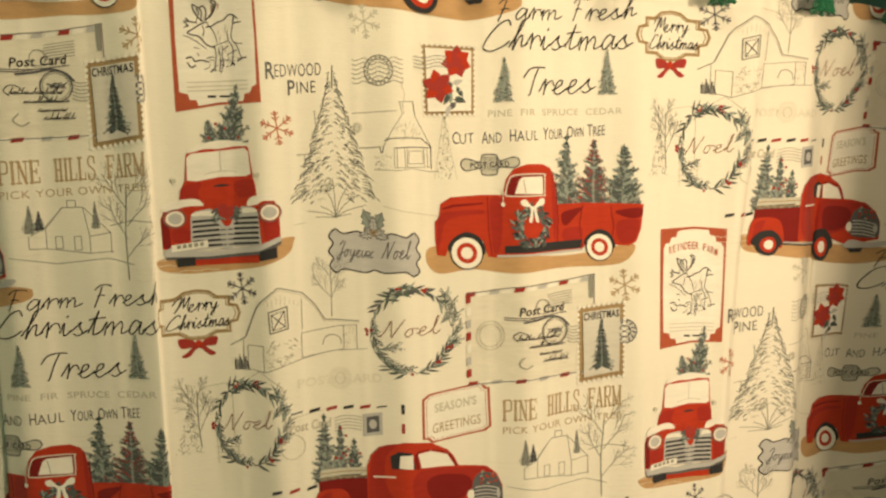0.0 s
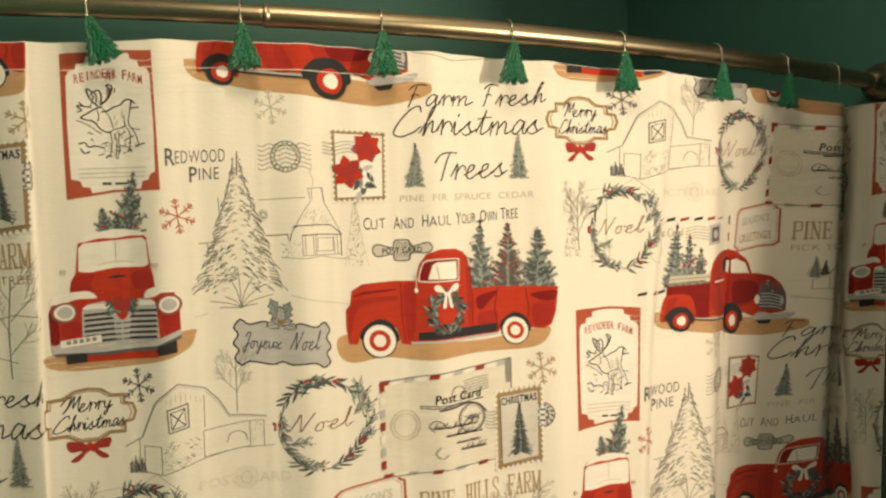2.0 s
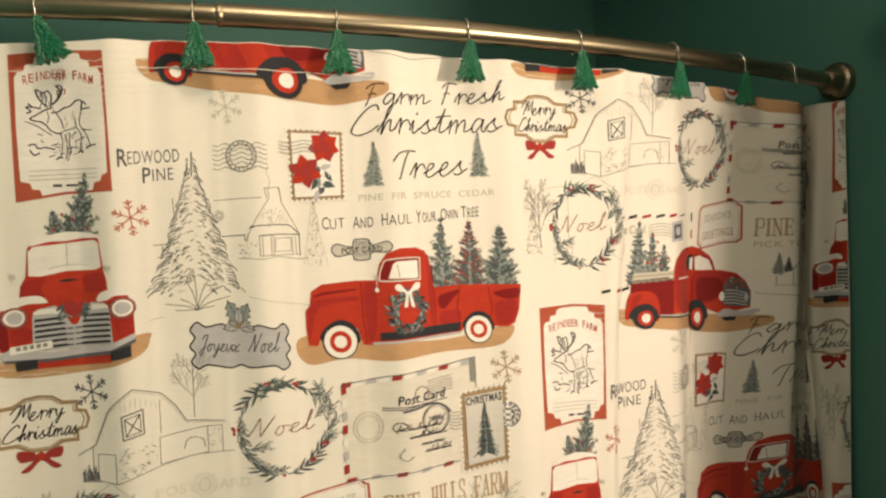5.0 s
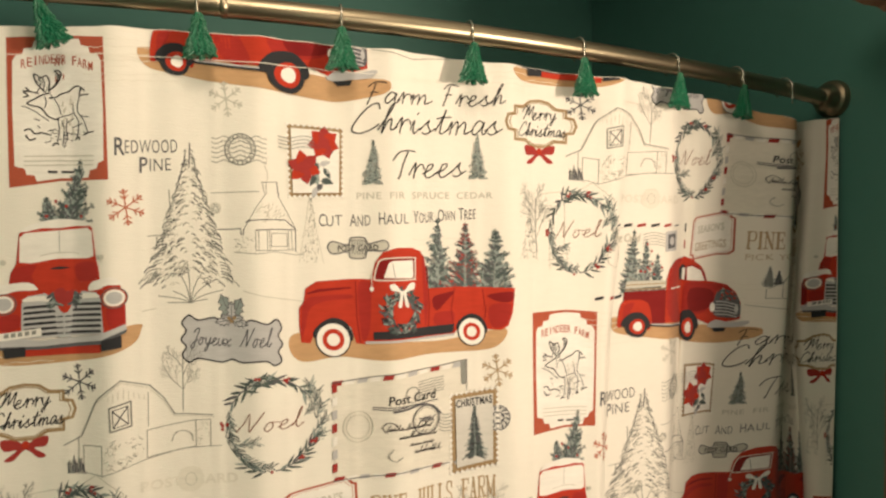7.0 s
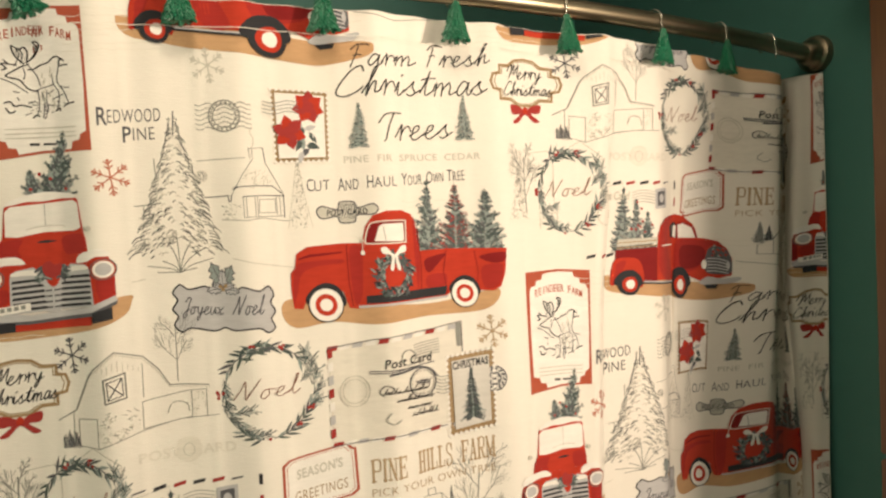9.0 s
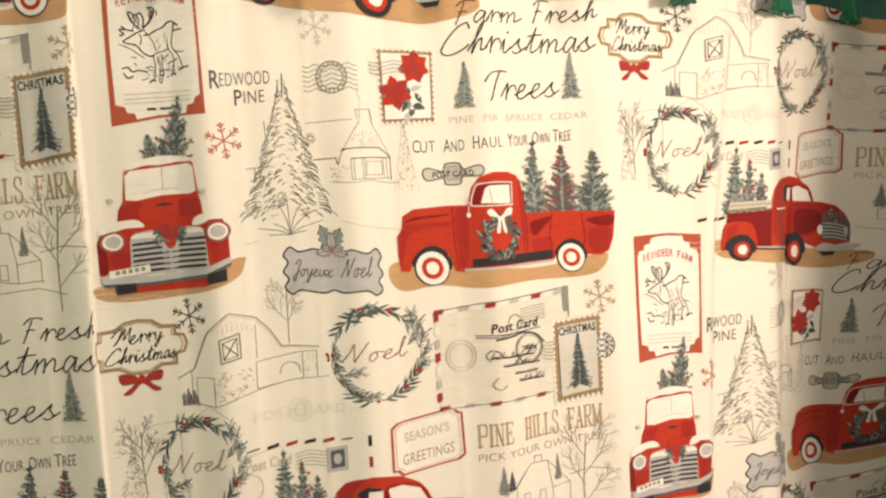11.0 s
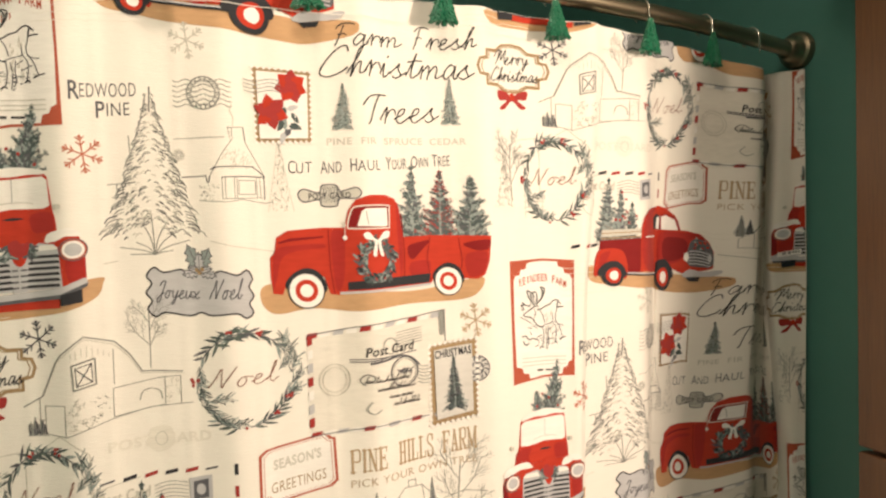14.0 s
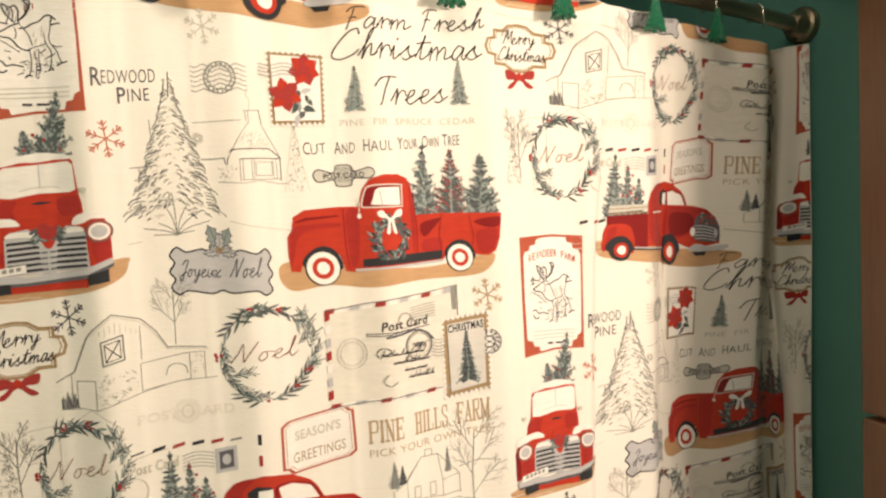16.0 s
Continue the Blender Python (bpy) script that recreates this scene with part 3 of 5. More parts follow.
a.smooth([500, 352, 470, 322, 450, 330, 458, 350, 490, 358, 482, 412, 497, 414, 503, 362, 512, 410, 528, 412, 516, 356, 550, 340, 554, 314, 530, 318], "snow", True, 3)
a.line([388, 300, 372, 285], 4, "pale")
a.line([383, 300, 382, 345], 3, "pale")
a.disc(382, 348, 8, 10, "snow")
lay("printed_side_truck", a, 0.005, 1.664, "red vintage pickup printed in profile with firs")

# words over it and the small scroll
a = Art(0, 0, 1e-3)
for body, x0, x1, y in (("CUT", -99, -72, 3), ("AND", -62, -38, 3), ("HAUL", -28, 8, 1), ("YOUR", 15, 42, -1), ("OWN", 48, 71, -3), ("TREE", 76, 99, -5)):
    w = 7.0 if len(body) > 3 else 8.0
    a.text(body[0], x0, y - 7.5, x0 + w, y + 6.5, "charcoal", 0, -0.006)
    a.text(body[1:], x0 + w + 1, y - 5.8, x1, y + 6.0, "charcoal", 0, -0.010, 1.5)
lay("printed_slogan", a, -0.002, 1.767, "dark hand-drawn capitals printed on cream cloth")
a = Art(0, 0, 1e-3)
a.smooth([-36, -2, -30, -8, -12, -4, -8, -12, 8, -12, 12, -5, 30, -9, 36, -3, 30, 3, 12, 3, 8, 11, -8, 11, -12, 4, -30, 6], "faint")
a.sweep([-36, -2, -30, -8, -12, -4, -8, -12, 8, -12, 12, -5, 30, -9, 36, -3, 30, 3, 12, 3, 8, 11, -8, 11, -12, 4, -30, 6], 1.5, "charcoal", True)
a.text("POST CARD", -24, -4, 24, 3, "black", 0, 0.02, 1)
for k in range(7):
    a.sweep([-9 + 3 * k, -10, -6 + 3 * k, -6, -10 + 3 * k, 7], 0.8, "charcoal", False, 3)
lay("printed_scroll", a, -0.055, 1.732, "small dark ornamental scroll printed on cream cloth")


# the truck seen from in front
def front_truck():
    a = Art(375, 482, 2.29e-4, 2.34e-4)
    a.smooth([22, 870, 60, 835, 380, 820, 700, 770, 726, 800, 690, 860, 560, 905, 300, 918, 100, 912], "sand")
    a.conifer(335, 170, 300, 95, rng, ("spruce", "mist", "charcoal"), 9, 0.7, 0.9, -0.2)
    a.conifer(405, 15, 315, 150, rng, ("spruce", "mist", "charcoal", "spruce"), 10, 0.7, 0.95, 0.22)
    for x, y in ((310, 255), (352, 190), (470, 265), (400, 215)):
        a.disc(x, y, 8, 8, "wine", 10)
    a.fill([140, 560, 150, 500, 175, 460, 190, 330, 215, 305, 500, 300, 522, 320, 540, 465, 550, 500, 556, 560], "red")
    a.smooth([195, 318, 240, 290, 360, 270, 480, 285, 515, 300, 500, 310, 440, 306, 360, 312, 290, 308, 230, 318], "snow", True, 3)
    a.fill([188, 455, 192, 345, 215, 325, 500, 318, 520, 335, 528, 445, 500, 455, 360, 448, 240, 462], "snow")
    a.line([365, 320, 365, 425], 3, "pencil")
    a.sweep([280, 432, 340, 422, 420, 424, 455, 432], 4, "faint", False)
    a.smooth([320, 492, 362, 484, 412, 492, 362, 497], "black", True, 3)
    a.fill([60, 790, 55, 640, 70, 600, 150, 560, 560, 560, 640, 580, 662, 640, 664, 770, 560, 800, 200, 800], "red")
    a.fill([58, 780, 56, 645, 70, 615, 90, 700, 92, 790], "dark_red")
    a.fill([205, 850, 555, 825, 555, 885, 205, 880], "red")
    a.smooth([150, 520, 170, 480, 260, 470, 240, 520, 250, 560, 160, 555], "brick", True, 4)
    a.smooth([440, 480, 530, 475, 546, 540, 500, 556, 450, 550], "brick", True, 4)
    a.smooth([585, 690, 655, 680, 656, 765, 600, 782], "brick", True, 4)
    a.smooth([100, 700, 180, 690, 185, 745, 110, 760], "brick", True, 4)
    for x0, x1 in ((60, 268), (500, 655)):
        a.smooth([x0, 600, x0 + 15, 565, x0 + 70, 550, x1 - 40, 548, x1, 580, x1 - 30, 584, (x0 + x1) / 2 + 10, 582, x0 + 50, 598], "snow", True, 3)
    a.fill([195, 640, 220, 610, 300, 600, 345, 640, 365, 800, 190, 800], "silver")
    a.fill([558, 640, 540, 610, 470, 600, 420, 640, 380, 800, 570, 800], "silver")
    for k in range(6):
        y = 652 + 25 * k
        a.fill([205, y + 2, 330 + 4 * k, y, 350, y + 12, 200, y + 15], "black")
        a.fill([556, y + 2, 432 - 4 * k, y, 408, y + 12, 562, y + 15], "black")
    a.smooth([200, 632, 225, 612, 320, 615, 340, 640, 270, 634], "snow", True, 3)
    a.smooth([555, 632, 530, 612, 440, 615, 425, 640, 490, 634], "snow", True, 3)
    a.fill([340, 640, 425, 640, 412, 806, 356, 806], "silver")
    for k in range(4):
        a.fill([350, 706 + 25 * k, 416, 706 + 25 * k, 416, 714 + 25 * k, 350, 714 + 25 * k], "charcoal")
    a.line([384, 690, 384, 800], 9, "silver")
    a.smooth([330, 560, 440, 560, 425, 640, 400, 690, 372, 688, 345, 640], "red", True, 3)
    a.needles([(330, 600), (345, 655)], 34, 8, ("spruce", "charcoal", "mist"), rng, 4, 80)
    a.needles([(440, 600), (425, 655)], 34, 8, ("spruce", "charcoal", "mist"), rng, 4, 80)
    a.smooth([340, 595, 375, 580, 400, 600, 430, 590, 420, 640, 385, 655, 350, 640], "wine", True, 3)
    for x in (120, 618):
        a.disc(x, 640, 56, 48, "charcoal")
        a.disc(x, 640, 51, 44, "rust")
        a.disc(x, 640, 44, 38, "snow")
        a.disc(x, 640, 33, 28, "silver")
    a.fill([60, 800, 95, 780, 280, 812, 560, 800, 660, 762, 670, 790, 560, 835, 280, 842, 70, 835], "silver")
    a.fill([70, 828, 280, 838, 560, 828, 668, 785, 664, 802, 560, 846, 280, 852, 75, 842], "charcoal")
    a.fill([115, 838, 210, 834, 210, 878, 118, 882], "black")
    a.fill([560, 832, 645, 812, 645, 868, 562, 878], "black")
    a.fill([94, 770, 280, 755, 283, 790, 94, 804], "snow")
    for k in range(5):
        a.fill([118 + 30 * k, 773 - 2 * k, 138 + 30 * k, 771 - 2 * k, 138 + 30 * k, 789 - 2 * k, 118 + 30 * k, 791 - 2 * k], "pencil")
    for x in (122, 567):
        a.disc(x, 453, 13, 12, "faint", 12)
    lay("printed_front_truck", a, -0.3776, 1.723, "red vintage truck printed from in front with a fir on its roof")


front_truck()

# the truck seen at a slant, with firs in its wooden bed
a = Art(495, 268, 4.5e-4, 3.15e-4, 0.10)
a.warp = lambda x: float(np.interp(x, [165, 235, 288, 418, 525, 620, 762, 790, 826], [202, 244, 295, 379, 566, 677, 768, 793, 828]))
a.smooth([165, 370, 190, 345, 400, 360, 620, 380, 800, 365, 826, 395, 780, 430, 620, 465, 480, 450, 300, 432, 200, 410], "sand")
a.conifer(255, -25, 250, 72, rng, ("spruce", "mist", "charcoal"), 6, 0.8, 0.8)
a.conifer(305, 20, 240, 78, rng, ("spruce", "mist", "charcoal"), 6, 0.8, 0.8)
a.conifer(365, 70, 230, 70, rng, ("spruce", "mist", "charcoal"), 6, 0.8, 0.8)
for k in range(9):
    a.disc(rng.uniform(235, 400), rng.uniform(20, 160), 6, 6, "wine", 8)
a.fill([235, 240, 425, 222, 425, 370, 350, 385, 235, 350], "dark_red")
a.fill([240, 195, 420, 180, 420, 206, 238, 226], "faint")
a.line([240, 210, 420, 194], 4, "gold")
a.line([240, 232, 420, 215], 5, "gold")
a.smooth([212, 385, 218, 310, 240, 278, 290, 272, 330, 290, 350, 350, 345, 395, 330, 400, 310, 355, 280, 340, 255, 360, 240, 388], "red", True, 4)
a.fill([415, 370, 418, 180, 425, 130, 440, 95, 480, 70, 520, 75, 560, 105, 575, 130, 588, 172, 690, 175, 735, 205, 760, 250, 762, 330, 620, 380, 520, 330, 490, 375], "red")
a.fill([420, 230, 500, 190, 560, 205, 560, 300, 500, 330, 480, 375, 416, 370], "red")
a.smooth([420, 300, 430, 120, 470, 78, 450, 130, 448, 240, 470, 360, 440, 372], "brick", True, 4)
a.smooth([500, 190, 600, 182, 690, 180, 720, 205, 640, 205, 615, 290, 560, 330, 500, 322], "brick", True, 4)
a.smooth([520, 215, 600, 210, 622, 250, 600, 300, 550, 318, 520, 300], "dark_red", True, 4)
a.smooth([236, 350, 240, 300, 270, 285, 262, 320, 250, 350, 246, 380, 224, 384], "brick", True, 4)
a.fill([458, 180, 456, 130, 470, 108, 490, 112, 496, 175], "black")
a.fill([470, 175, 472, 125, 492, 120, 492, 178], "snow")
a.fill([505, 175, 500, 118, 520, 108, 560, 125, 578, 172], "snow")
a.sweep([500, 178, 498, 118, 520, 105, 562, 122, 582, 172], 5, "dark_red", False)
a.line([430, 218, 462, 212], 6, "snow")
a.smooth([640, 215, 690, 200, 735, 215, 758, 260, 756, 320, 700, 332, 632, 330, 620, 280], "charcoal", True, 4)
for k in range(5):
    a.sweep([636, 265 + 15 * k, 690, 258 + 15 * k, 745, 266 + 14 * k], 5, "silver", False)
for k in range(26):
    a.leaf(rng.uniform(645, 725), rng.uniform(205, 250), rng.uniform(0, 6.28), 20, 9, rng.choice(("spruce", "wine", "mist", "red")))
a.disc(620, 295, 12, 22, "snow")
a.disc(742, 285, 9, 18, "silver")
a.smooth([605, 380, 640, 350, 720, 352, 780, 335, 790, 345, 760, 368, 690, 380, 620, 392], "silver", True, 3)
a.fill([620, 392, 700, 380, 690, 400, 640, 408], "black")
a.line([345, 382, 490, 390], 10, "black")
a.line([350, 377, 490, 384], 6, "silver")
for x, y, rx, ry in ((288, 388, 42, 48), (525, 392, 33, 64)):
    a.smooth([x - rx * 1.25, y, x - rx * 0.8, y - ry * 1.1, x + rx * 0.3, y - ry * 1.25, x + rx * 1.2, y - ry * 0.5, x + rx, y + 10], "black", True, 4)
    a.disc(x, y, rx, ry, "black")
    a.disc(x, y, rx * 0.70, ry * 0.70, "red")
    a.disc(x, y, rx * 0.40, ry * 0.42, "snow")
lay("printed_slanted_truck", a, -0.165, 1.337, "red vintage pickup printed at a slant with snowy firs")


# framed reindeer card
a = Art(290, 404, 3.2e-4, 2.80e-4, 0.085)
a.fill([130, 135, 290, 116, 440, 118, 452, 652, 290, 660, 132, 690], "rust")
a.fill([148, 222, 158, 200, 178, 196, 184, 172, 208, 166, 214, 142, 236, 134, 290, 127, 360, 128, 366, 150, 390, 156, 396, 180, 422, 186, 432, 206, 438, 400, 438, 580, 420, 592, 414, 612, 392, 618, 386, 646, 290, 650, 216, 664, 210, 642, 186, 640, 180, 618, 150, 610, 146, 400], "snow")
for k, c in enumerate("REINDEER FARM"):
    if c != " ":
        lift = 26 * (1 - ((k - 6) / 6) ** 2)
        wide = 5 if c == "I" else 15
        a.text(c, 182 + 18 * k - wide / 2, 212 - lift, 182 + 18 * k + wide / 2, 246 - lift, "rust", 0, 0.012)


def deer(stroke, w, ink, n=5):
    a.sweep([(130 + (x - 45) * 0.615, 626 + (y - 650) * 0.72) for x, y in zip(stroke[::2], stroke[1::2])], w, ink, False, n, up=False)


a.layer += 1
for stroke in ([250, 232, 290, 200, 315, 160, 318, 135, 298, 124, 284, 128], [284, 128, 304, 150, 292, 190, 262, 222], [235, 238, 200, 205, 186, 180, 180, 148, 214, 163, 240, 154, 256, 180, 252, 230],
               [200, 246, 160, 240, 128, 240, 150, 262, 130, 270], [160, 240, 140, 222], [260, 240, 220, 254, 185, 275, 150, 295, 148, 304, 170, 312, 205, 318, 228, 336],
               [256, 268, 290, 262, 320, 245, 360, 232, 386, 210, 410, 203, 430, 212, 446, 226], [426, 214, 420, 250, 440, 247, 466, 245], [225, 335, 246, 360, 276, 375, 302, 378],
               [130, 440, 160, 434, 180, 456, 215, 450, 262, 460], [136, 466, 156, 490, 182, 480], [270, 514, 284, 502, 302, 506], [440, 456, 466, 444, 492, 438], [392, 480, 412, 468, 416, 480]):
    deer(stroke, 5.0, "black")
for stroke in ([420, 225, 415, 270, 405, 310, 412, 345, 440, 360, 470, 362], [412, 345, 440, 380, 455, 420, 466, 446], [380, 292, 385, 340, 410, 380, 412, 420, 402, 470], [290, 375, 330, 360, 370, 350, 385, 340],
               [300, 378, 306, 430, 296, 490, 272, 512], [322, 384, 332, 430, 330, 470, 324, 512], [348, 372, 344, 430, 350, 470, 336, 500], [120, 316, 150, 325, 190, 345, 220, 366, 250, 386],
               [262, 250, 300, 300, 316, 350], [232, 262, 240, 290, 232, 318], [180, 380, 206, 386], [196, 412, 204, 424], [250, 440, 284, 428], [232, 500, 262, 490], [352, 392, 384, 372], [378, 420, 432, 396], [330, 520, 340, 508], [196, 240, 214, 196, 204, 170], [222, 236, 232, 196, 226, 172]):
    deer(stroke, 3.4, "charcoal")
for k in range(26):
    x, y = rng.uniform(320, 385), rng.uniform(250, 440)
    deer([x, y, x + rng.uniform(-8, 4), y + rng.uniform(14, 34)], 2.2, "faint", 1)
for k in range(20):
    x, y = rng.uniform(240, 440), rng.uniform(430, 500)
    deer([x, y, x + rng.uniform(8, 26), y + rng.uniform(-8, 8)], rng.uniform(2, 3.6), rng.choice(("charcoal", "pencil")), 1)
for k in range(16):
    x, y = rng.choice(((215, 170), (235, 200), (205, 195), (300, 160), (245, 225)))
    deer([x + rng.uniform(-16, 16), y + rng.uniform(-18, 18), x + rng.uniform(-16, 16), y + rng.uniform(-18, 18)], 2.6, rng.choice(("charcoal", "pencil")), 1)
for y in (572, 590, 606):
    a.line([(180, y), (290, y - 6), (405, y - 8)], 4, "faint")
a.fill([252, 622, 282, 622, 282, 631, 252, 631], "black")
a.fill([296, 622, 338, 622, 338, 630, 296, 630], "black")
lay("printed_reindeer_card", a, -0.378, 1.884, "rust framed card with a drawn reindeer")

# plain words
a = Art(0, 0, 1e-3)
a.text("R", -34, -19, -24, 0, "charcoal", 0, 0.01)
a.text("EDWOOD", -24, -16, 29, -2, "charcoal", 0, -0.008)
a.text("P", -10, 2, -2, 19, "charcoal", 0, 0.01)
a.text("INE", 0, 4, 22, 17, "charcoal", 0, -0.008)
lay("printed_slogan", a, -0.286, 1.836, "dark storybook capitals printed on cream cloth")
a = Art(0, 0, 1e-3)
SLAB = {
    "P": ("v0.18", "c0.18,1,0.85,1,0.98,0.76,0.85,0.5,0.18,0.5", "s0,0,0.42", "s0,1,0.3"), "I": ("v0.5", "s0.2,0,0.8", "s0.2,1,0.8"),
    "N": ("t0.18", "t0.84", "d0.16,1,0.84,0", "s0,0,0.38", "s0,1,0.3", "s0.66,1,1"), "E": ("v0.2", "s0,0,0.9", "s0,1,0.88", "s0.2,0.52,0.66", "t0.9;0,0.26", "t0.88;0.76,1", "t0.66;0.4,0.64"),
    "H": ("v0.2", "v0.8", "s0.2,0.5,0.8", "s0,0,0.4", "s0,1,0.4", "s0.6,0,1", "s0.6,1,1"), "L": ("v0.24", "s0,0,0.92", "s0,1,0.5", "t0.92;0,0.3"),
    "S": ("c0.86,0.74,0.74,0.98,0.3,1,0.12,0.78,0.3,0.58,0.7,0.44,0.9,0.22,0.7,0.02,0.28,0,0.12,0.26", "t0.88;0.7,1", "t0.1;0,0.3"), "F": ("v0.22", "s0,0,0.5", "s0,1,0.94", "s0.22,0.52,0.68", "t0.94;0.74,1", "t0.68;0.4,0.64"),
    "A": ("d0.5,1,0.84,0", "e0.5,1,0.16,0", "s0.26,0.32,0.72", "s0,0,0.36", "s0.62,0,1"), "R": ("v0.18", "c0.18,1,0.8,1,0.92,0.76,0.8,0.52,0.18,0.52", "d0.5,0.52,0.9,0", "s0,0,0.4", "s0,1,0.3", "s0.76,0,1"),
    "M": ("t0.14", "v0.86", "d0.12,1,0.5,0.1", "e0.86,1,0.5,0.1", "s0,0,0.3", "s0,1,0.2", "s0.7,0,1", "s0.8,1,1"),
}


def slab(a, word, x0, x1, y0, y1, ink, rise):
    """A word in slab-serif capitals: v thick stem, t thin stem, s level bar, d and e slants, c bowl."""
    a.layer += 1
    wide = [0.55 if c == "I" else 1.3 if c == "M" else 1.0 for c in word]
    unit, x, tall = (x1 - x0) / sum(wide), x0, y1 - y0
    for c, k in zip(word, wide):
        wd = unit * k * 0.86
        spot = lambda u, v: (x + u * wd, y1 - v * tall - rise * (x + u * wd))
        for stroke in SLAB[c]:
            head, _, tail = stroke[1:].partition(";")
            n = [float(q) for q in head.split(",")]
            if stroke[0] in "vt":
                lo, hi = [float(q) for q in tail.split(",")] if tail else (0, 1)
                a.line([spot(n[0], lo), spot(n[0], hi)], unit * (0.23 if stroke[0] == "v" else 0.09), ink, up=False)
            elif stroke[0] == "s":
                a.line([spot(n[0], 0.03 + 0.94 * n[1]), spot(n[2], 0.03 + 0.94 * n[1])], tall * 0.07, ink, up=False)
            elif stroke[0] in "de":
                a.line([spot(n[0], n[1]), spot(n[2], n[3])], unit * (0.21 if stroke[0] == "d" else 0.09), ink, up=False)
            else:
                a.sweep([spot(u, v) for u, v in zip(n[::2], n[1::2])], unit * 0.15, ink, False, 4, up=False)
        x += unit * k


for body, x0, x1 in (("PINE", -81, -36), ("HILLS", -22, 26), ("FARM", 37, 83)):
    slab(a, body, x0, x1, -13, 13, "tan", 0.05)
a.text("PICK YOUR OWN TREE", -81, 21, 81, 30, "tan", 0, -0.01, 8)
lay("printed_slogan", a, 0.040, 1.433, "tan slab capitals with a thin line of letters under them")
a = Art(0, 0, 1e-3)
a.text("PINE  FIR  SPRUCE  CEDAR", -87, -4, 87, 4, "faint", 0, 0.01, 3)
lay("printed_slogan", a, 0.031, 1.794, "faint row of small capitals")


# running hand, drawn stroke by stroke
HAND = {
    "F": ((0.1, 0.0, 0.28, 0.45, 0.42, 0.92), (0.0, 0.78, 0.3, 0.98, 0.8, 0.98, 1.0, 0.92), (0.18, 0.5, 0.45, 0.54, 0.62, 0.5)),
    "C": ((0.95, 0.82, 0.85, 1.0, 0.55, 0.88, 0.2, 0.45, 0.1, 0.1, 0.4, 0.0, 0.8, 0.14, 1.0, 0.3),),
    "T": ((0.42, 0.0, 0.5, 0.1, 0.6, 0.55, 0.78, 0.95), (0.0, 0.62, 0.25, 0.88, 0.7, 0.95, 1.15, 0.92)),
    "N": ((0.0, 0.05, 0.25, 0.5, 0.4, 0.95, 0.45, 0.6, 0.5, 0.05, 0.62, 0.3, 0.95, 1.0),),
    "M": ((-0.1, 0.5, 0.1, 0.8, 0.4, 0.95, 0.3, 0.4, 0.1, 0.02, 0.4, 0.5, 0.62, 0.95, 0.6, 0.3, 0.8, 0.6, 1.0, 0.95, 0.95, 0.3, 1.1, 0.02),),
    "J": ((0.2, 0.75, 0.5, 0.98, 0.9, 0.95, 0.7, 0.5, 0.45, -0.1, 0.15, -0.25, 0.05, -0.05, 0.5, 0.2, 0.9, 0.3),),
    "a": ((0.8, 0.42, 0.45, 0.5, 0.12, 0.2, 0.3, 0.0, 0.7, 0.25, 0.85, 0.46, 0.78, 0.1, 0.95, 0.02, 1.15, 0.18),),
    "r": ((0.0, 0.12, 0.3, 0.45, 0.4, 0.5, 0.38, 0.0), (0.4, 0.2, 0.6, 0.42, 0.9, 0.46, 1.05, 0.3)),
    "m": ((0.0, 0.2, 0.14, 0.46, 0.1, 0.0), (0.12, 0.2, 0.34, 0.46, 0.42, 0.36, 0.4, 0.0), (0.42, 0.2, 0.66, 0.46, 0.76, 0.34, 0.76, 0.04, 1.1, 0.18)),
    "e": ((0.0, 0.14, 0.55, 0.3, 0.62, 0.46, 0.3, 0.42, 0.18, 0.1, 0.5, 0.0, 1.1, 0.22),),
    "s": ((0.0, 0.14, 0.4, 0.36, 0.6, 0.48, 0.55, 0.3, 0.75, 0.1, 0.45, 0.0, 0.2, 0.06), (0.7, 0.06, 1.1, 0.2)),
    "h": ((0.0, 0.1, 0.5, 0.6, 0.75, 0.98, 0.5, 0.8, 0.25, 0.0, 0.5, 0.36, 0.75, 0.46, 0.78, 0.1, 1.15, 0.2),),
    "i": ((0.1, 0.12, 0.4, 0.46, 0.4, 0.08, 0.6, 0.02, 1.0, 0.2), (0.6, 0.66, 0.68, 0.72)),
    "t": ((0.1, 0.1, 0.5, 0.6, 0.66, 0.86, 0.45, 0.3, 0.5, 0.02, 1.05, 0.2), (0.1, 0.55, 0.5, 0.6, 1.1, 0.62)),
    "o": ((0.6, 0.44, 0.3, 0.42, 0.1, 0.15, 0.35, 0.0, 0.65, 0.2, 0.6, 0.44, 1.1, 0.38),),
    "l": ((0.0, 0.1, 0.5, 0.5, 0.75, 0.98, 0.55, 0.9, 0.35, 0.2, 0.6, 0.0, 1.1, 0.2),),
    "y": ((0.1, 0.46, 0.2, 0.12, 0.5, 0.08, 0.8, 0.46, 0.6, -0.1, 0.3, -0.36, 0.2, -0.2, 0.6, 0.0, 1.1, 0.2),),
    "u": ((0.05, 0.46, 0.1, 0.08, 0.4, 0.04, 0.75, 0.44, 0.75, 0.08, 1.1, 0.2),),
    "x": ((0.0, 0.4, 0.3, 0.4, 0.6, 0.02, 1.0, 0.1), (0.9, 0.46, 0.1, 0.0)),
}


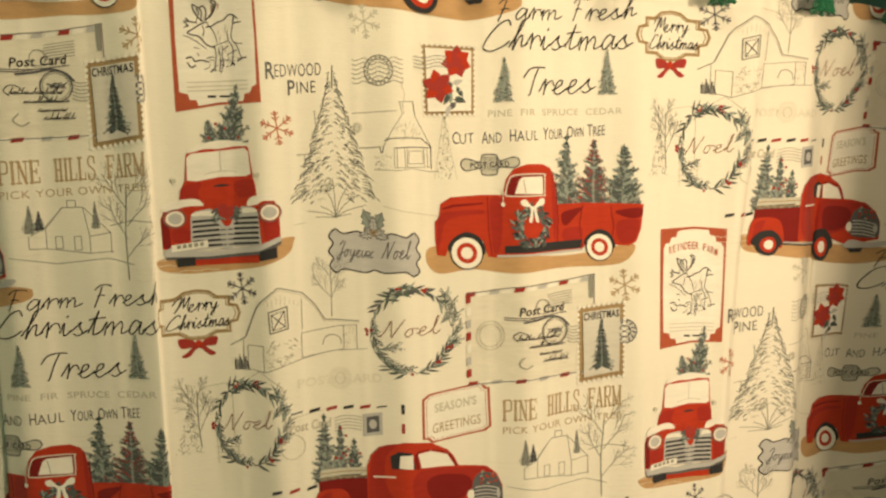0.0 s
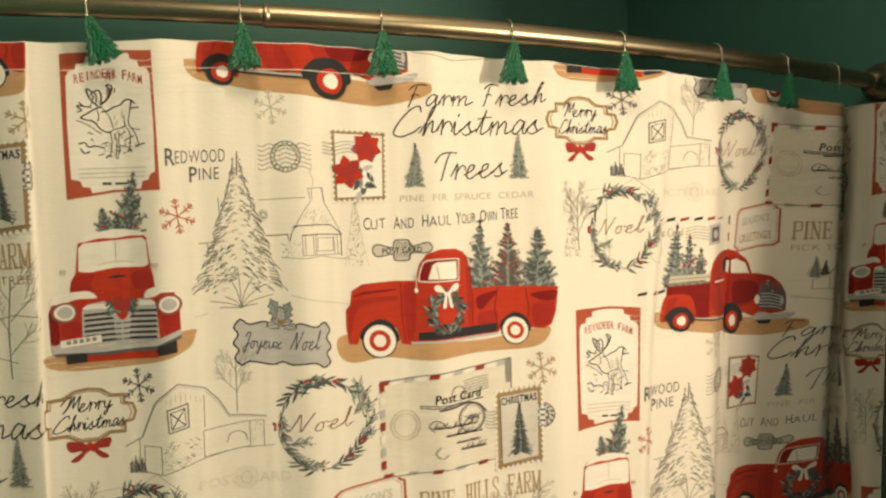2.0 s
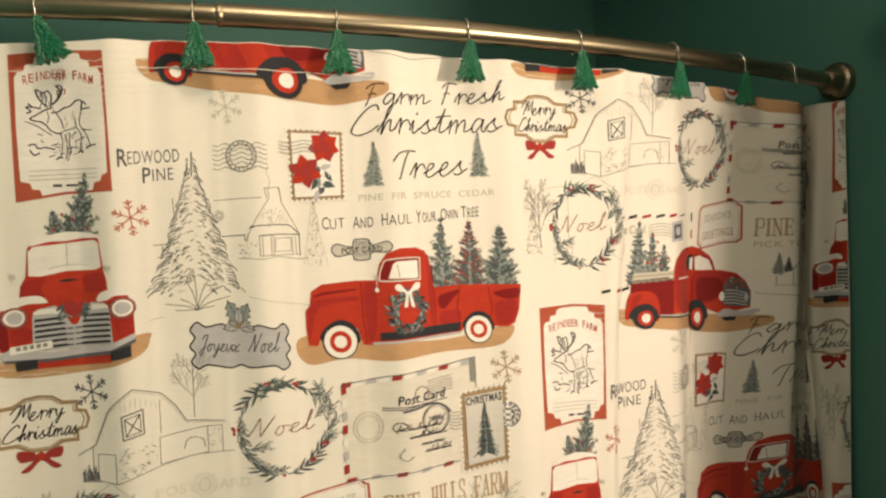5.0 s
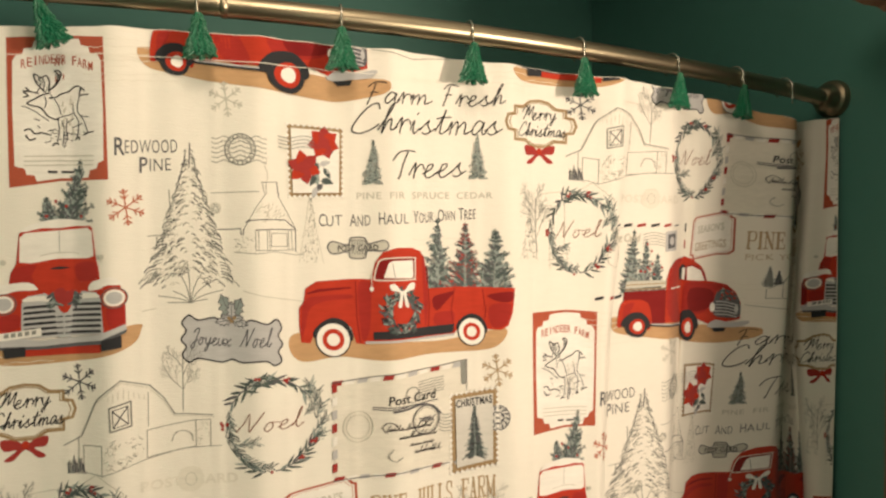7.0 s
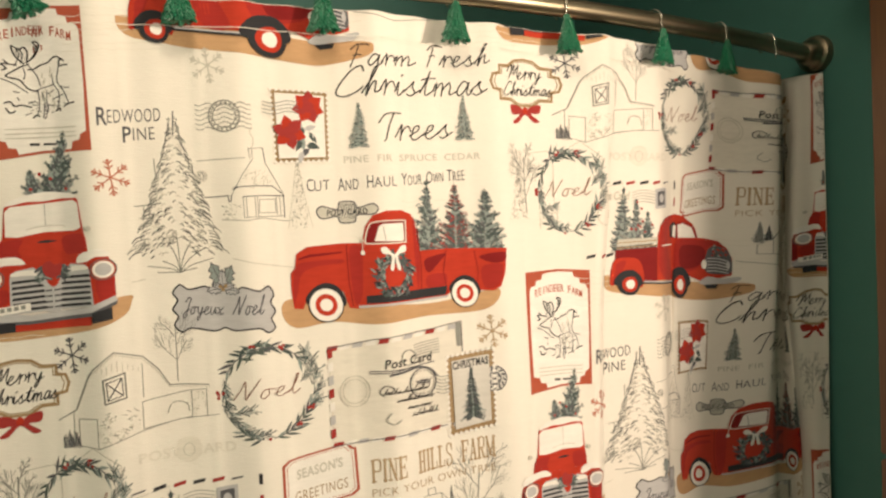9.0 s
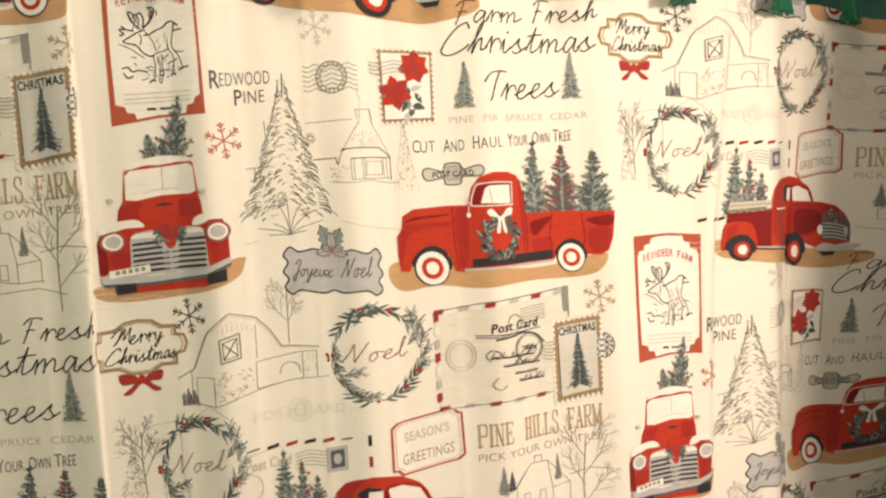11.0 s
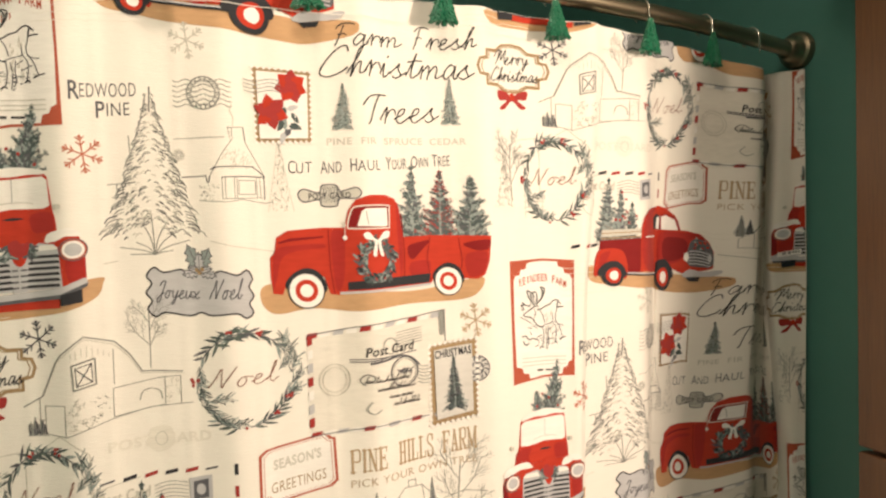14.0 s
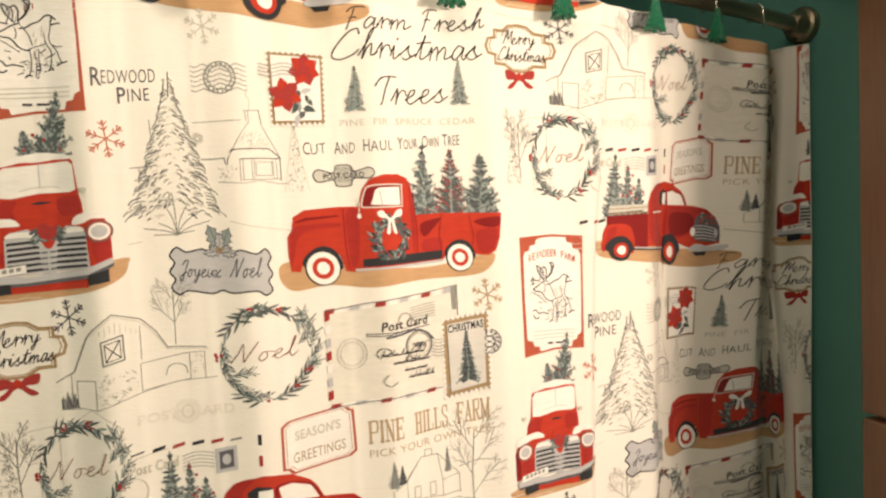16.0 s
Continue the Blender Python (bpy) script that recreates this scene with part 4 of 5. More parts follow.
def script(a, word, x0, base, x1, tall, w, ink, slope=0.0):
    """A word in a slanted running hand between two x places, its capital as tall as given."""
    a.layer += 1
    wide = [1.05 if c in "FT" else 1.5 if c in "CNM" else (1.35 if c == "m" else 0.62 if c in "il" else 0.85) for c in word]
    unit = (x1 - x0) / sum(wide)
    x = x0
    for c, k in zip(word, wide):
        for stroke in HAND[c]:
            pts = []
            for u, v in zip(stroke[::2], stroke[1::2]):
                px = x + u * k * unit + v * tall * 0.18
                pts.append((px, base - v * tall - slope * (px - x0) / (x1 - x0)))
            a.sweep(pts, w, ink, False, 5, up=False)
        x += k * unit
    a.layer += 1


a = Art(0, 0, 1e-3)
a.layer = 16
script(a, "Farm", -90, -12, -10, 25, 1.25, "black", 3)
script(a, "Fresh", 6, -15, 86, 26, 1.25, "black", 4)
script(a, "Christmas", -110, 22, 82, 34, 1.35, "black", 5)
script(a, "Trees", -62, 74, 36, 34, 1.35, "black", 6)
for x, y0, y1, inks in ((-81, 30, 80, ("spruce", "mist", "pencil", "mist")), (54, 18, 70, ("mist", "pencil", "spruce"))):
    a.conifer(x, y0, y1, 14, rng, inks, 1.4, 1.2, -0.25)
lay("printed_script", a, 0.045, 1.886, "black running script between two small painted firs")

# the label with a bow
a = Art(0, 0, 1.04e-3, 0.98e-3)
PLAQUE = [-50, 0, -47, 9, -38, 11, -38, 22, -22, 22, -10, 29, 10, 29, 22, 22, 38, 22, 38, 11, 47, 9, 50, 0, 47, -9, 38, -11, 38, -20, 24, -21, 14, -28, 0, -30, -14, -28, -24, -21, -38, -20, -38, -11, -47, -9]
a.line(PLAQUE, 3.0, "gold", True)
a.line([v * 0.91 for v in PLAQUE], 1.1, "gold", True)
script(a, "Merry", -26, -4, 24, 19, 1.15, "black", 2)
script(a, "Christmas", -34, 17, 38, 18, 1.15, "black", 2)
a.smooth([0, 36, -8, 30, -22, 28, -20, 40, -8, 40, -20, 50, -12, 51, 0, 40, 12, 50, 20, 48, 8, 39, 20, 38, 22, 27, 8, 30], "wine", True, 3)
a.disc(0, 35, 4, 4.5, "red", 12)
lay("printed_plaque", a, 0.187, 1.886, "tan outlined plaque with script and a wine red bow")

# the grey plaque with holly
a = Art(0, 0, 0.98e-3, 1e-3, 0.08)
GREY = [-56, -16, -48, -25, -38, -20, -20, -24, -12, -19, 0, -21, 12, -19, 22, -24, 40, -20, 50, -26, 56, -17, 52, -8, 57, 2, 52, 10, 56, 20, 48, 26, 38, 21, 12, 24, 0, 21, -12, 25, -38, 22, -48, 27, -56, 19, -51, 10, -57, 2, -51, -8]
a.smooth(GREY, "silver", True, 3)
a.sweep(GREY, 1.7, "black", True, 3)
script(a, "Joyeux", -46, 7, -2, 18, 1.3, "charcoal", 0)
script(a, "Noel", 9, 7, 43, 21, 1.3, "charcoal", 2)
a.layer += 1
for ang, long in ((-2.0, 30), (-1.15, 27), (-1.6, 20), (0.25, 19), (2.9, 19), (-0.25, 14), (3.4, 13)):
    c, q = math.cos(ang), math.sin(ang)
    edge = [(0, 0)]
    for m, n in ((1, 1), (-1, -1)):
        side = [(0.18, 0.16), (0.28, 0.30), (0.40, 0.17), (0.52, 0.30), (0.64, 0.14), (0.76, 0.22), (0.86, 0.08)]
        edge += [(u, m * v) for u, v in side] + [(1, 0)] if m > 0 else [(u, -v) for u, v in side[::-1]]
    spot = [(long * (u * c - v * q), -23 + long * (u * q + v * c)) for u, v in edge]
    a.fill(spot, "mist" if long > 21 else "silver")
    a.line(spot, 0.9, "charcoal", True)
    a.line([(0, -23), (0.9 * long * c, -23 + 0.9 * long * q)], 0.8, "charcoal", up=False)
for x, y in ((-3, -24), (3, -25), (0, -21)):
    a.disc(x, y, 2.2, 2.2, "gold", 9)
lay("printed_plaque", a, -0.200, 1.632, "grey scalloped plaque with dark script and holly")


# wreaths
def wreath(s, z, w, h):
    """A ring of twigs: slender leaves above and below, spruce tufts at both sides, berries between and a word inside."""
    a = Art(0, 0, w * 1e-3, h * 1e-3)
    ink = ("spruce", "charcoal", "olive", "mist", "spruce")

    def ring(deg, r=0.40):
        return r * math.cos(math.radians(deg)), -r * math.sin(math.radians(deg))

    for start, end in ((75, 152), (130, 38), (300, 345), (275, 320), (262, 232)):
        way = 1 if end > start else -1
        a.line([ring(start + (end - start) * f / 8) for f in range(9)], 0.010, "charcoal", up=False)
        for k in range(int(abs(end - start) / 7.5)):
            deg = start + way * 7.5 * (k + rng.random())
            x, y = ring(deg)
            along = math.radians(-deg - 90 * way)
            for side in (-1, 1):
                if rng.random() < 0.88:
                    a.leaf(x, y, along + side * rng.uniform(0.30, 0.75), rng.uniform(0.09, 0.16), rng.uniform(0.018, 0.028), rng.choice(ink))
    tufts = [(deg, 28, 0.40) for deg in (-28, -12, 4, 18, 30)] + [(deg, -30, 0.40) for deg in (160, 176, 192, 208, 224)] + [(12, 60, 0.30), (208, -70, 0.33), (246, -20, 0.38)]
    for deg, lean, r in tufts:
        x, y = ring(deg, r)
        way = math.radians(-deg - 90 + lean) if lean > 0 else math.radians(-deg + 90 + 180 + lean)
        twig = [(x + 0.15 * f * math.cos(way), y + 0.15 * f * math.sin(way)) for f in (0, 0.5, 1.0)]
        a.line(twig, 0.008, "charcoal", up=False)
        a.needles(twig, 0.075, 0.008, ("mist", "spruce", "pencil", "spruce", "mist"), rng, 0.018, 36, up=False)
    a.layer += 1
    for deg, n in ((106, 3), (72, 4), (178, 6), (-22, 4), (-52, 4), (-92, 1)):
        for k in range(n):
            x, y = ring(deg, 0.41)
            a.disc(x + rng.uniform(-0.03, 0.03), y + rng.uniform(-0.03, 0.03), 0.014, 0.014, "wine", 9)
    script(a, "Noel", -0.31, 0.05, 0.27, 0.17, 0.0066, "umber", 0.02)
    lay("printed_wreath", a, s, z, "dark evergreen wreath with red berries round rust script")


wreath(-0.157, 1.535, 128, 128)
wreath(0.244, 1.748, 108, 128)

# airmail card with a stamp
a = Art(0, 0, 1e-3)
a.fill([-86, -50, -30, -58, 80, -66, 86, 56, -20, 58, -84, 64], "pale")
for k in range(11):
    f = k / 11
    ink = ("wine", "snow", "silver", "snow")[k % 4]
    a.fill([-86 + 168 * f, -52 - 14 * f, -74 + 168 * f, -53 - 14 * f, -76 + 168 * f, -47 - 14 * f, -88 + 168 * f, -46 - 14 * f], ink)
    a.fill([-84 + 168 * f, 60 - 6 * f, -72 + 168 * f, 59 - 6 * f, -74 + 168 * f, 64 - 6 * f, -86 + 168 * f, 65 - 6 * f], ink)
for k in range(7):
    f = k / 7
    a.fill([-87, -48 + 108 * f, -81, -50 + 108 * f, -81, -40 + 108 * f, -87, -38 + 108 * f], ("wine", "snow", "silver")[k % 3])
a.line([-87, -50, -30, -57, 40, -62, 84, -68, 84, -30], 1.0, "charcoal")
a.line([-86, 64, -20, 59, 70, 56], 1.0, "charcoal")
a.fill([76, -66, 83, -67, 82, -38, 77, -38], "pencil")
a.ring(-56, 2, 18, 18, 1.0, "faint")
a.ring(-56, 2, 14, 14, 0.8, "faint")
a.text("Post Card", -20, -34, 42, -23, "black", 0.15, 0.012, 3)
for y, x0, x1 in ((-20, -38, 44), (-17.5, -38, 14)):
    a.sweep([x0, y, x0 * 0.5 + x1 * 0.5, y + 0.6, x1, y - 3], 1.2, "charcoal", False)
a.sweep([-14, -14, 4, -16, 22, -19, 38, -15, 48, -6], 2.6, "charcoal", False)
a.ring(28, 0, 18, 17, 1.3, "charcoal")
a.ring(28, 0, 15.5, 14.5, 0.6, "pencil")
for k in range(9):
    a.line([18 + 2 * k, -3 + 2.5 * (k % 3), 24 + 2 * k, -4 + 2.5 * ((k + 1) % 3)], 1.2, "charcoal", up=False)
a.ring(10, -32, 9, 9, 1.0, "pencil")
for k in range(6):
    a.sweep([46, -6 + 4 * k, 54, -3 + 4 * k, 64, -4 + 4 * k], 1.0, "pencil", False)
    a.sweep([18, -46 + 3.2 * k, 34, -48 + 3.2 * k, 52, -50 + 3.2 * k], 0.8, "pencil", False)
for y, x0, x1 in ((8, -22, 34), (18, -8, 42), (28, 6, 38), (37, 12, 48)):
    x, stroke = x0, []
    while x < x1:
        step, rise = rng.uniform(1.5, 3.4), rng.choice((2.0, 2.4, 2.8, 3.0, 7.0))
        stroke += [(x, y), (x + 0.55 * step + 0.45 * rise, y - rise), (x + 0.35 * step + 0.2 * rise, y - 0.5 * rise)]
        x += step
        if rng.random() < 0.16 and len(stroke) > 8:
            stroke += [(x, y), (x + 2, y - 1)]
            a.sweep(stroke, 0.8, "black", False, 4, up=False)
            x, stroke = x + 2.5, []
    if len(stroke) > 2:
        a.sweep(stroke, 0.8, "black", False, 4, up=False)
a.sweep([-22, 10, -27, 4, -20, -2, -10, 2, -16, 8], 0.9, "black", False)
a.sweep([-14, 30, -20, 38, -12, 44, -4, 40], 1.0, "pencil", False)
lay("printed_postcard", a, 0.0, 1.527, "airmail card print with dark handwriting")
a = Art(0, 0, 1e-3)
a.layer = 12
a.fill([60, -28, 122, -34, 122, 60, 62, 68], "gold")
a.layer += 1
for k in range(15):
    f = k / 14
    a.disc(60, -27 + 94 * f, 2.3, 2.3, "snow", 8)
    a.disc(122, -33 + 92 * f, 2.3, 2.3, "snow", 8)
for k in range(10):
    f = k / 9
    a.disc(61 + 61 * f, -29 - 6 * f, 2.3, 2.3, "snow", 8)
    a.disc(62 + 60 * f, 68 - 8 * f, 2.3, 2.3, "snow", 8)
a.fill([66, -23, 116, -28, 116, 54, 68, 61], "fog")
a.text("CHRISTMAS", 67, -24, 115, -14, "black", 0, 0.03, 4)
a.conifer(92, -14, 50, 18, rng, ("spruce", "charcoal", "black", "spruce"), 1.6, 1.5, -0.35)
lay("printed_stamp", a, 0.002, 1.524, "gold edged stamp print with a dark fir")
a = Art(0, 0, 1e-3)
a.layer = 18
a.disc(126, 0, 16, 16, "charcoal")
a.disc(126, 0, 14.4, 14.4, "fog")
a.layer += 1
for k in range(13):
    t = k * math.tau / 13
    a.line([126 + 10.6 * math.cos(t), 10.6 * math.sin(t), 126 + 13.4 * math.cos(t + 0.16), 13.4 * math.sin(t + 0.16)], 2.2, "charcoal", up=False)
a.disc(126, 0, 8.6, 8.6, "charcoal")
a.layer += 1
for k in range(6):
    a.leaf(126 + 1.5 * math.cos(k * math.tau / 6), 1.5 * math.sin(k * math.tau / 6), k * math.tau / 6, 6.2, 4.4, "fog")
a.disc(126, 0, 2.0, 2.0, "charcoal", 10)
lay("printed_seal", a, -0.002, 1.521, "round dark seal print")

# rose stamp
a = Art(0, 0, 1e-3)
a.fill([-32, -40, 33, -37, 32, 40, -30, 41], "gold")
a.layer += 1
for k in range(14):
    f = k / 13
    a.disc(-32 + 2 * f, -40 + 81 * f, 1.9, 1.9, "snow", 8)
    a.disc(33 - f, -37 + 77 * f, 1.9, 1.9, "snow", 8)
for k in range(11):
    f = k / 10
    a.disc(-32 + 65 * f, -40 + 3 * f, 1.9, 1.9, "snow", 8)
    a.disc(-30 + 62 * f, 41 - f, 1.9, 1.9, "snow", 8)
a.fill([-28, -36, 29, -33, 28, 36, -26, 37], "snow")
for k in range(14):
    a.leaf(4 + rng.uniform(-3, 6), -10 + 3 * k, rng.uniform(-0.7, 2.6), 15, 6.5, rng.choice(("charcoal", "spruce", "mist", "silver")))
for cx, cy, r, n in ((10, -20, 19, 7), (-13, 8, 20, 6)):
    for k in range(n):
        t = k * math.tau / n + 0.3
        a.layer += 1
        a.leaf(cx, cy, t, r, 14, "wine" if k % 2 else "red")
    a.disc(cx, cy, r * 0.36, r * 0.34, "wine", 14)
for k in range(4):
    a.sweep([-42, -26 + 4 * k, -30, -24 + 4 * k, -14, -27 + 4 * k, -2, -25 + 4 * k], 0.8, "pencil", False)
lay("printed_stamp", a, -0.105, 1.832, "gold edged stamp with red painted blossoms")

# round postmark
a = Art(0, 0, 1e-3)
a.ring(0, 0, 17, 17, 1.3, "pencil")
a.ring(0, 0, 12.5, 12.5, 0.9, "pencil")
for k in range(6):
    a.sweep([(-31 + 4 * q, -13 + 5.2 * k + 1.6 * math.sin(q * 1.4)) for q in range(16)], 0.8, "pencil", False, 2)
for k in range(18):
    t = k * math.tau / 18
    a.line([13.5 * math.cos(t), 13.5 * math.sin(t), 16 * math.cos(t), 16 * math.sin(t)], 1.2, "pencil", up=False)
lay("printed_postmark", a, -0.189, 1.842, "grey round postmark with wavy lines")

# notice with a red border
a = Art(0, 0, 1e-3)
for k, ink in ((1.0, "rust"), (0.93, "snow"), (0.88, "rust"), (0.865, "snow")):
    a.fill([v * k for v in (-44, -20, -36, -26, 34, -36, 40, -30, 44, -30, 46, 20, 38, 26, -32, 36, -38, 30, -44, 30)], ink)
a.text("SEASON'S", -28, -17, 27, -5, "faint", 0, 0.03, 7)
a.text("GREETINGS", -31, 8, 32, 20, "gold", 0, 0.0, 8)
lay("printed_notice", a, -0.102, 1.430, "red bordered notice with pale lettering")


# pencil drawings
def snowflake(s, z, r, ink, label):
    a = Art(0, 0, 1e-3)
    for k in range(6):
        t = k * math.tau / 6 + 0.4
        c, q = math.cos(t), math.sin(t)
        a.line([0, 0, r * c, r * q], r * 0.075, ink, up=False)
        for f in (0.5, 0.78):
            for d in (-0.8, 0.8):
                a.line([r * f * c, r * f * q, r * f * c + r * 0.28 * math.cos(t + d), r * f * q + r * 0.28 * math.sin(t + d)], r * 0.07, ink, up=False)
        a.disc(r * c, r * q, r * 0.09, r * 0.09, ink, 8)
    lay("printed_snowflake", a, s, z, label)


snowflake(-0.361, 1.599, 18, "charcoal", "dark printed snowflake")
snowflake(-0.310, 1.781, 18, "coral", "rust red printed snowflake")
snowflake(0.124, 1.580, 19, "tan", "tan printed snowflake")
snowflake(-0.204, 1.897, 18, "faint", "faint tan printed snowflake")


def bare_tree(a, x, y0, y1, half, ink, w):
    """A leafless tree that forks and forks again."""
    a.layer += 1

    def grow(px, py, ang, lg, wd, depth):
        qx, qy = px + lg * math.sin(ang), py - lg * math.cos(ang)
        bend = rng.uniform(-0.12, 0.12)
        a.line([(px, py), ((px + qx) / 2 + lg * bend, (py + qy) / 2), (qx, qy)], wd, ink, up=False)
        if depth:
            for k in range(5 if depth > 1 else 3):
                f = 0.25 + 0.75 * (k + rng.random()) / 5
                side = -1 if k % 2 else 1
                grow(px + (qx - px) * f, py + (qy - py) * f, ang + side * rng.uniform(0.35, 0.75), lg * (0.62 - 0.28 * f) * rng.uniform(0.8, 1.2), wd * 0.62, depth - 1)

    tall = y1 - y0
    grow(x, y1, rng.uniform(-0.05, 0.05), tall * 0.86, w, 3)


# barn
a = Art(677, 292, 2.5e-4, 2.58e-4, 0.03)
a.line([355, 358, 430, 322, 490, 190, 510, 165, 600, 100, 710, 130, 770, 190, 815, 262, 980, 272], 5, "pencil")
a.line([436, 320, 498, 186, 600, 110, 705, 140, 765, 198, 812, 270, 985, 280], 2.5, "faint")
for p in ([418, 330, 418, 440], [440, 360, 440, 470, 520, 488, 520, 365, 440, 360], [705, 160, 705, 300], [700, 318, 905, 292, 905, 405, 700, 432, 700, 318], [905, 292, 970, 290, 970, 405], [520, 490, 690, 440, 840, 412, 1020, 402], [370, 472, 450, 476]):
    a.line(p, 3, "pencil")
for k in range(9):
    a.line([530 + 20 * k, 135 + abs(k - 4) * 9, 530 + 20 * k, 175 + 6 * (k % 3)], 2, "faint", up=False)
a.line([553, 210, 638, 188, 640, 290, 558, 308], 6, "pencil", True)
a.line([566, 222, 626, 206, 628, 280, 570, 294], 3, "charcoal", True)
a.line([566, 222, 628, 280], 4, "charcoal")
a.line([626, 206, 570, 294], 4, "charcoal")
a.sweep([800, 380, 815, 345, 850, 335, 885, 350, 892, 380], 3, "pencil", False)
a.layer += 1
for k in range(70):
    x, y = rng.uniform(528, 690), rng.uniform(345, 470)
    if y < 345 + (690 - x) * 0.75 + 60:
        a.line([x, y, x + rng.uniform(-18, 18), y + rng.uniform(-12, 12)], 2.2, rng.choice(("pencil", "faint")), up=False)
for k in range(34):
    x = rng.uniform(370, 450)
    a.line([x, 470, x + rng.uniform(-8, 8), 470 - rng.uniform(15, 85) * (1 - abs(x - 405) / 70)], 4, rng.choice(("charcoal", "pencil")), up=False)
for k in range(24):
    x, y = rng.uniform(908, 968), rng.uniform(300, 400)
    a.line([x, y, x + rng.uniform(-12, 12), y + rng.uniform(-9, 9)], 2.2, "faint", up=False)
lay("printed_barn", a, -0.298, 1.547, "grey pencil drawing of a barn")
a = Art(677, 292, 2.5e-4, 2.58e-4, 0.03)
bare_tree(a, 850, -10, 250, 88, "pencil", 4)
lay("printed_bare_tree", a, -0.298, 1.547, "grey pencil drawing of a bare tree")

# snowy spruce and cottage
a = Art(0, 0, 1e-3)
a.layer += 1
SPRUCE = ((0, 2), (0.16, 9), (0.36, 22), (0.53, 31), (0.75, 47), (0.90, 55))
for k in range(270):
    f = 0.90 * rng.random() ** 0.7
    half = float(np.interp(f, [p[0] for p in SPRUCE], [p[1] for p in SPRUCE])) * (0.86 + 0.14 * math.sin(f * 46))
    x = half * rng.uniform(-0.85, 0.85)
    d = 1 if x > 0 else -1
    q = rng.uniform(4, 11) * (0.35 + 0.65 * f)
    y = -86 + 172 * f - 0.10 * abs(x)
    ink = rng.choice(("pencil", "faint", "faint", "pencil"))
    a.sweep([(x, y), (x + d * q * 0.5, y - q * 0.16), (x + d * q, y + q * 0.38)], rng.uniform(0.5, 0.9), ink, False, 3, up=False)
    if rng.random() < 0.6:
        a.sweep([(x + d * q * 0.4, y + q * 0.1), (x + d * q * 0.75, y + q * 0.2), (x + d * q * 1.02, y + q * 0.52)], rng.uniform(0.6, 1.2), rng.choice(("charcoal", "pencil", "pencil")), False, 3, up=False)
for k in range(84):
    f = 0.06 + 0.82 * k / 84
    half = float(np.interp(f, [p[0] for p in SPRUCE], [p[1] for p in SPRUCE])) * rng.uniform(0.82, 1.02)
    d = 1 if k % 2 else -1
    y = -86 + 172 * f
    a.sweep([(d * half * 0.75, y - 2), (d * half * 0.92, y), (d * half, y + 3 + 2 * f)], rng.uniform(0.7, 1.4), rng.choice(("charcoal", "pencil", "pencil")), False, 3, up=False)
for tx, ty in ((-18, 72), (-12, 52), (-3, 40), (12, 54), (28, 60), (-24, 84), (18, 82), (-34, 76), (36, 72)):
    a.sweep([(0, 86), (tx * 0.35, 86 + (ty - 86) * 0.55), (tx, ty)], 0.9, "pencil", False, 4, up=False)
a.line([1, -88, 0, -62], 1.2, "charcoal")


def sketch(strokes, w, ink):
    for p in strokes:
        a.line([((x - 225) * 0.226 + 0.3 * rng.uniform(-1, 1), (y - 20) * 0.226 - 88 + 0.3 * rng.uniform(-1, 1)) for x, y in zip(p[::2], p[1::2])], w, ink, up=False)


sketch(([30, 458, 90, 456, 150, 455], [70, 460, 72, 515], [95, 460, 97, 515], [50, 515, 110, 520], [130, 240, 134, 290, 137, 330]), 0.9, "pencil")
sketch(([480, 735, 580, 762, 690, 782, 820, 802], [0, 812, 60, 806]), 0.8, "faint")
lay("printed_spruce", a, -0.245, 1.760, "grey pencil drawing of a snowy spruce")
a = Art(0, 0, 1e-3)
sketch(([330, 258, 440, 254, 560, 250], [600, 255, 545, 335, 490, 430], [578, 205, 588, 255], [575, 206, 650, 203], [596, 204, 596, 250], [655, 270, 700, 350, 742, 432]), 0.75, "pencil")
sketch(([650, 205, 658, 268], [505, 392, 600, 388, 690, 390], [495, 402, 520, 394], [690, 390, 745, 437], [545, 438, 640, 435, 745, 438], [360, 435, 420, 433, 470, 432], [470, 430, 478, 462], [490, 430, 484, 462], [742, 440, 744, 545]), 1.0, "charcoal")
sketch([[x, 440, x + 2, 540] for x in (545, 560, 600, 612, 705, 722)] + [[622, 455, 700, 455, 700, 520, 622, 520, 622, 455], [440, 545, 560, 556, 640, 545, 740, 562, 780, 560], [545, 540, 740, 538]], 0.7, "pencil")
for k in range(46):
    x = rng.uniform(545, 690)
    y = rng.uniform(300, 385)
    if abs(x - 615) < 20 + (y - 280) * 0.7:
        sketch([[x, y, x + rng.uniform(-14, -4), y + rng.uniform(8, 20)]], 0.55, "faint")
for k in range(30):
    x, y = rng.uniform(440, 540), rng.uniform(470, 545)
    sketch([[x, y, x + rng.uniform(-12, 12), y + rng.uniform(-8, 8)]], 0.7, rng.choice(("faint", "pencil")))
for r in (10, 18, 26):
    a.ring((350 - 225) * 0.226, (332 - 20) * 0.226 - 88, r * 0.226, r * 0.226, 0.7, "pencil" if r < 20 else "faint", 14)
a.sweep([((x - 225) * 0.226, (y - 20) * 0.226 - 88) for x, y in ((600, 200), (606, 160), (592, 130), (602, 95))], 0.8, "faint", False)
for k in range(110):
    f = rng.random()
    x = 822 + 52 * f * rng.uniform(-1, 1)
    y = 270 + 325 * f
    sketch([[x, y, x + rng.uniform(-8, 8), y + rng.uniform(4, 12)]], 0.6, rng.choice(("pencil", "faint", "faint")))
sketch(([815, 262, 785, 450, 760, 600], [822, 262, 850, 450, 885, 605]), 0.5, "faint")
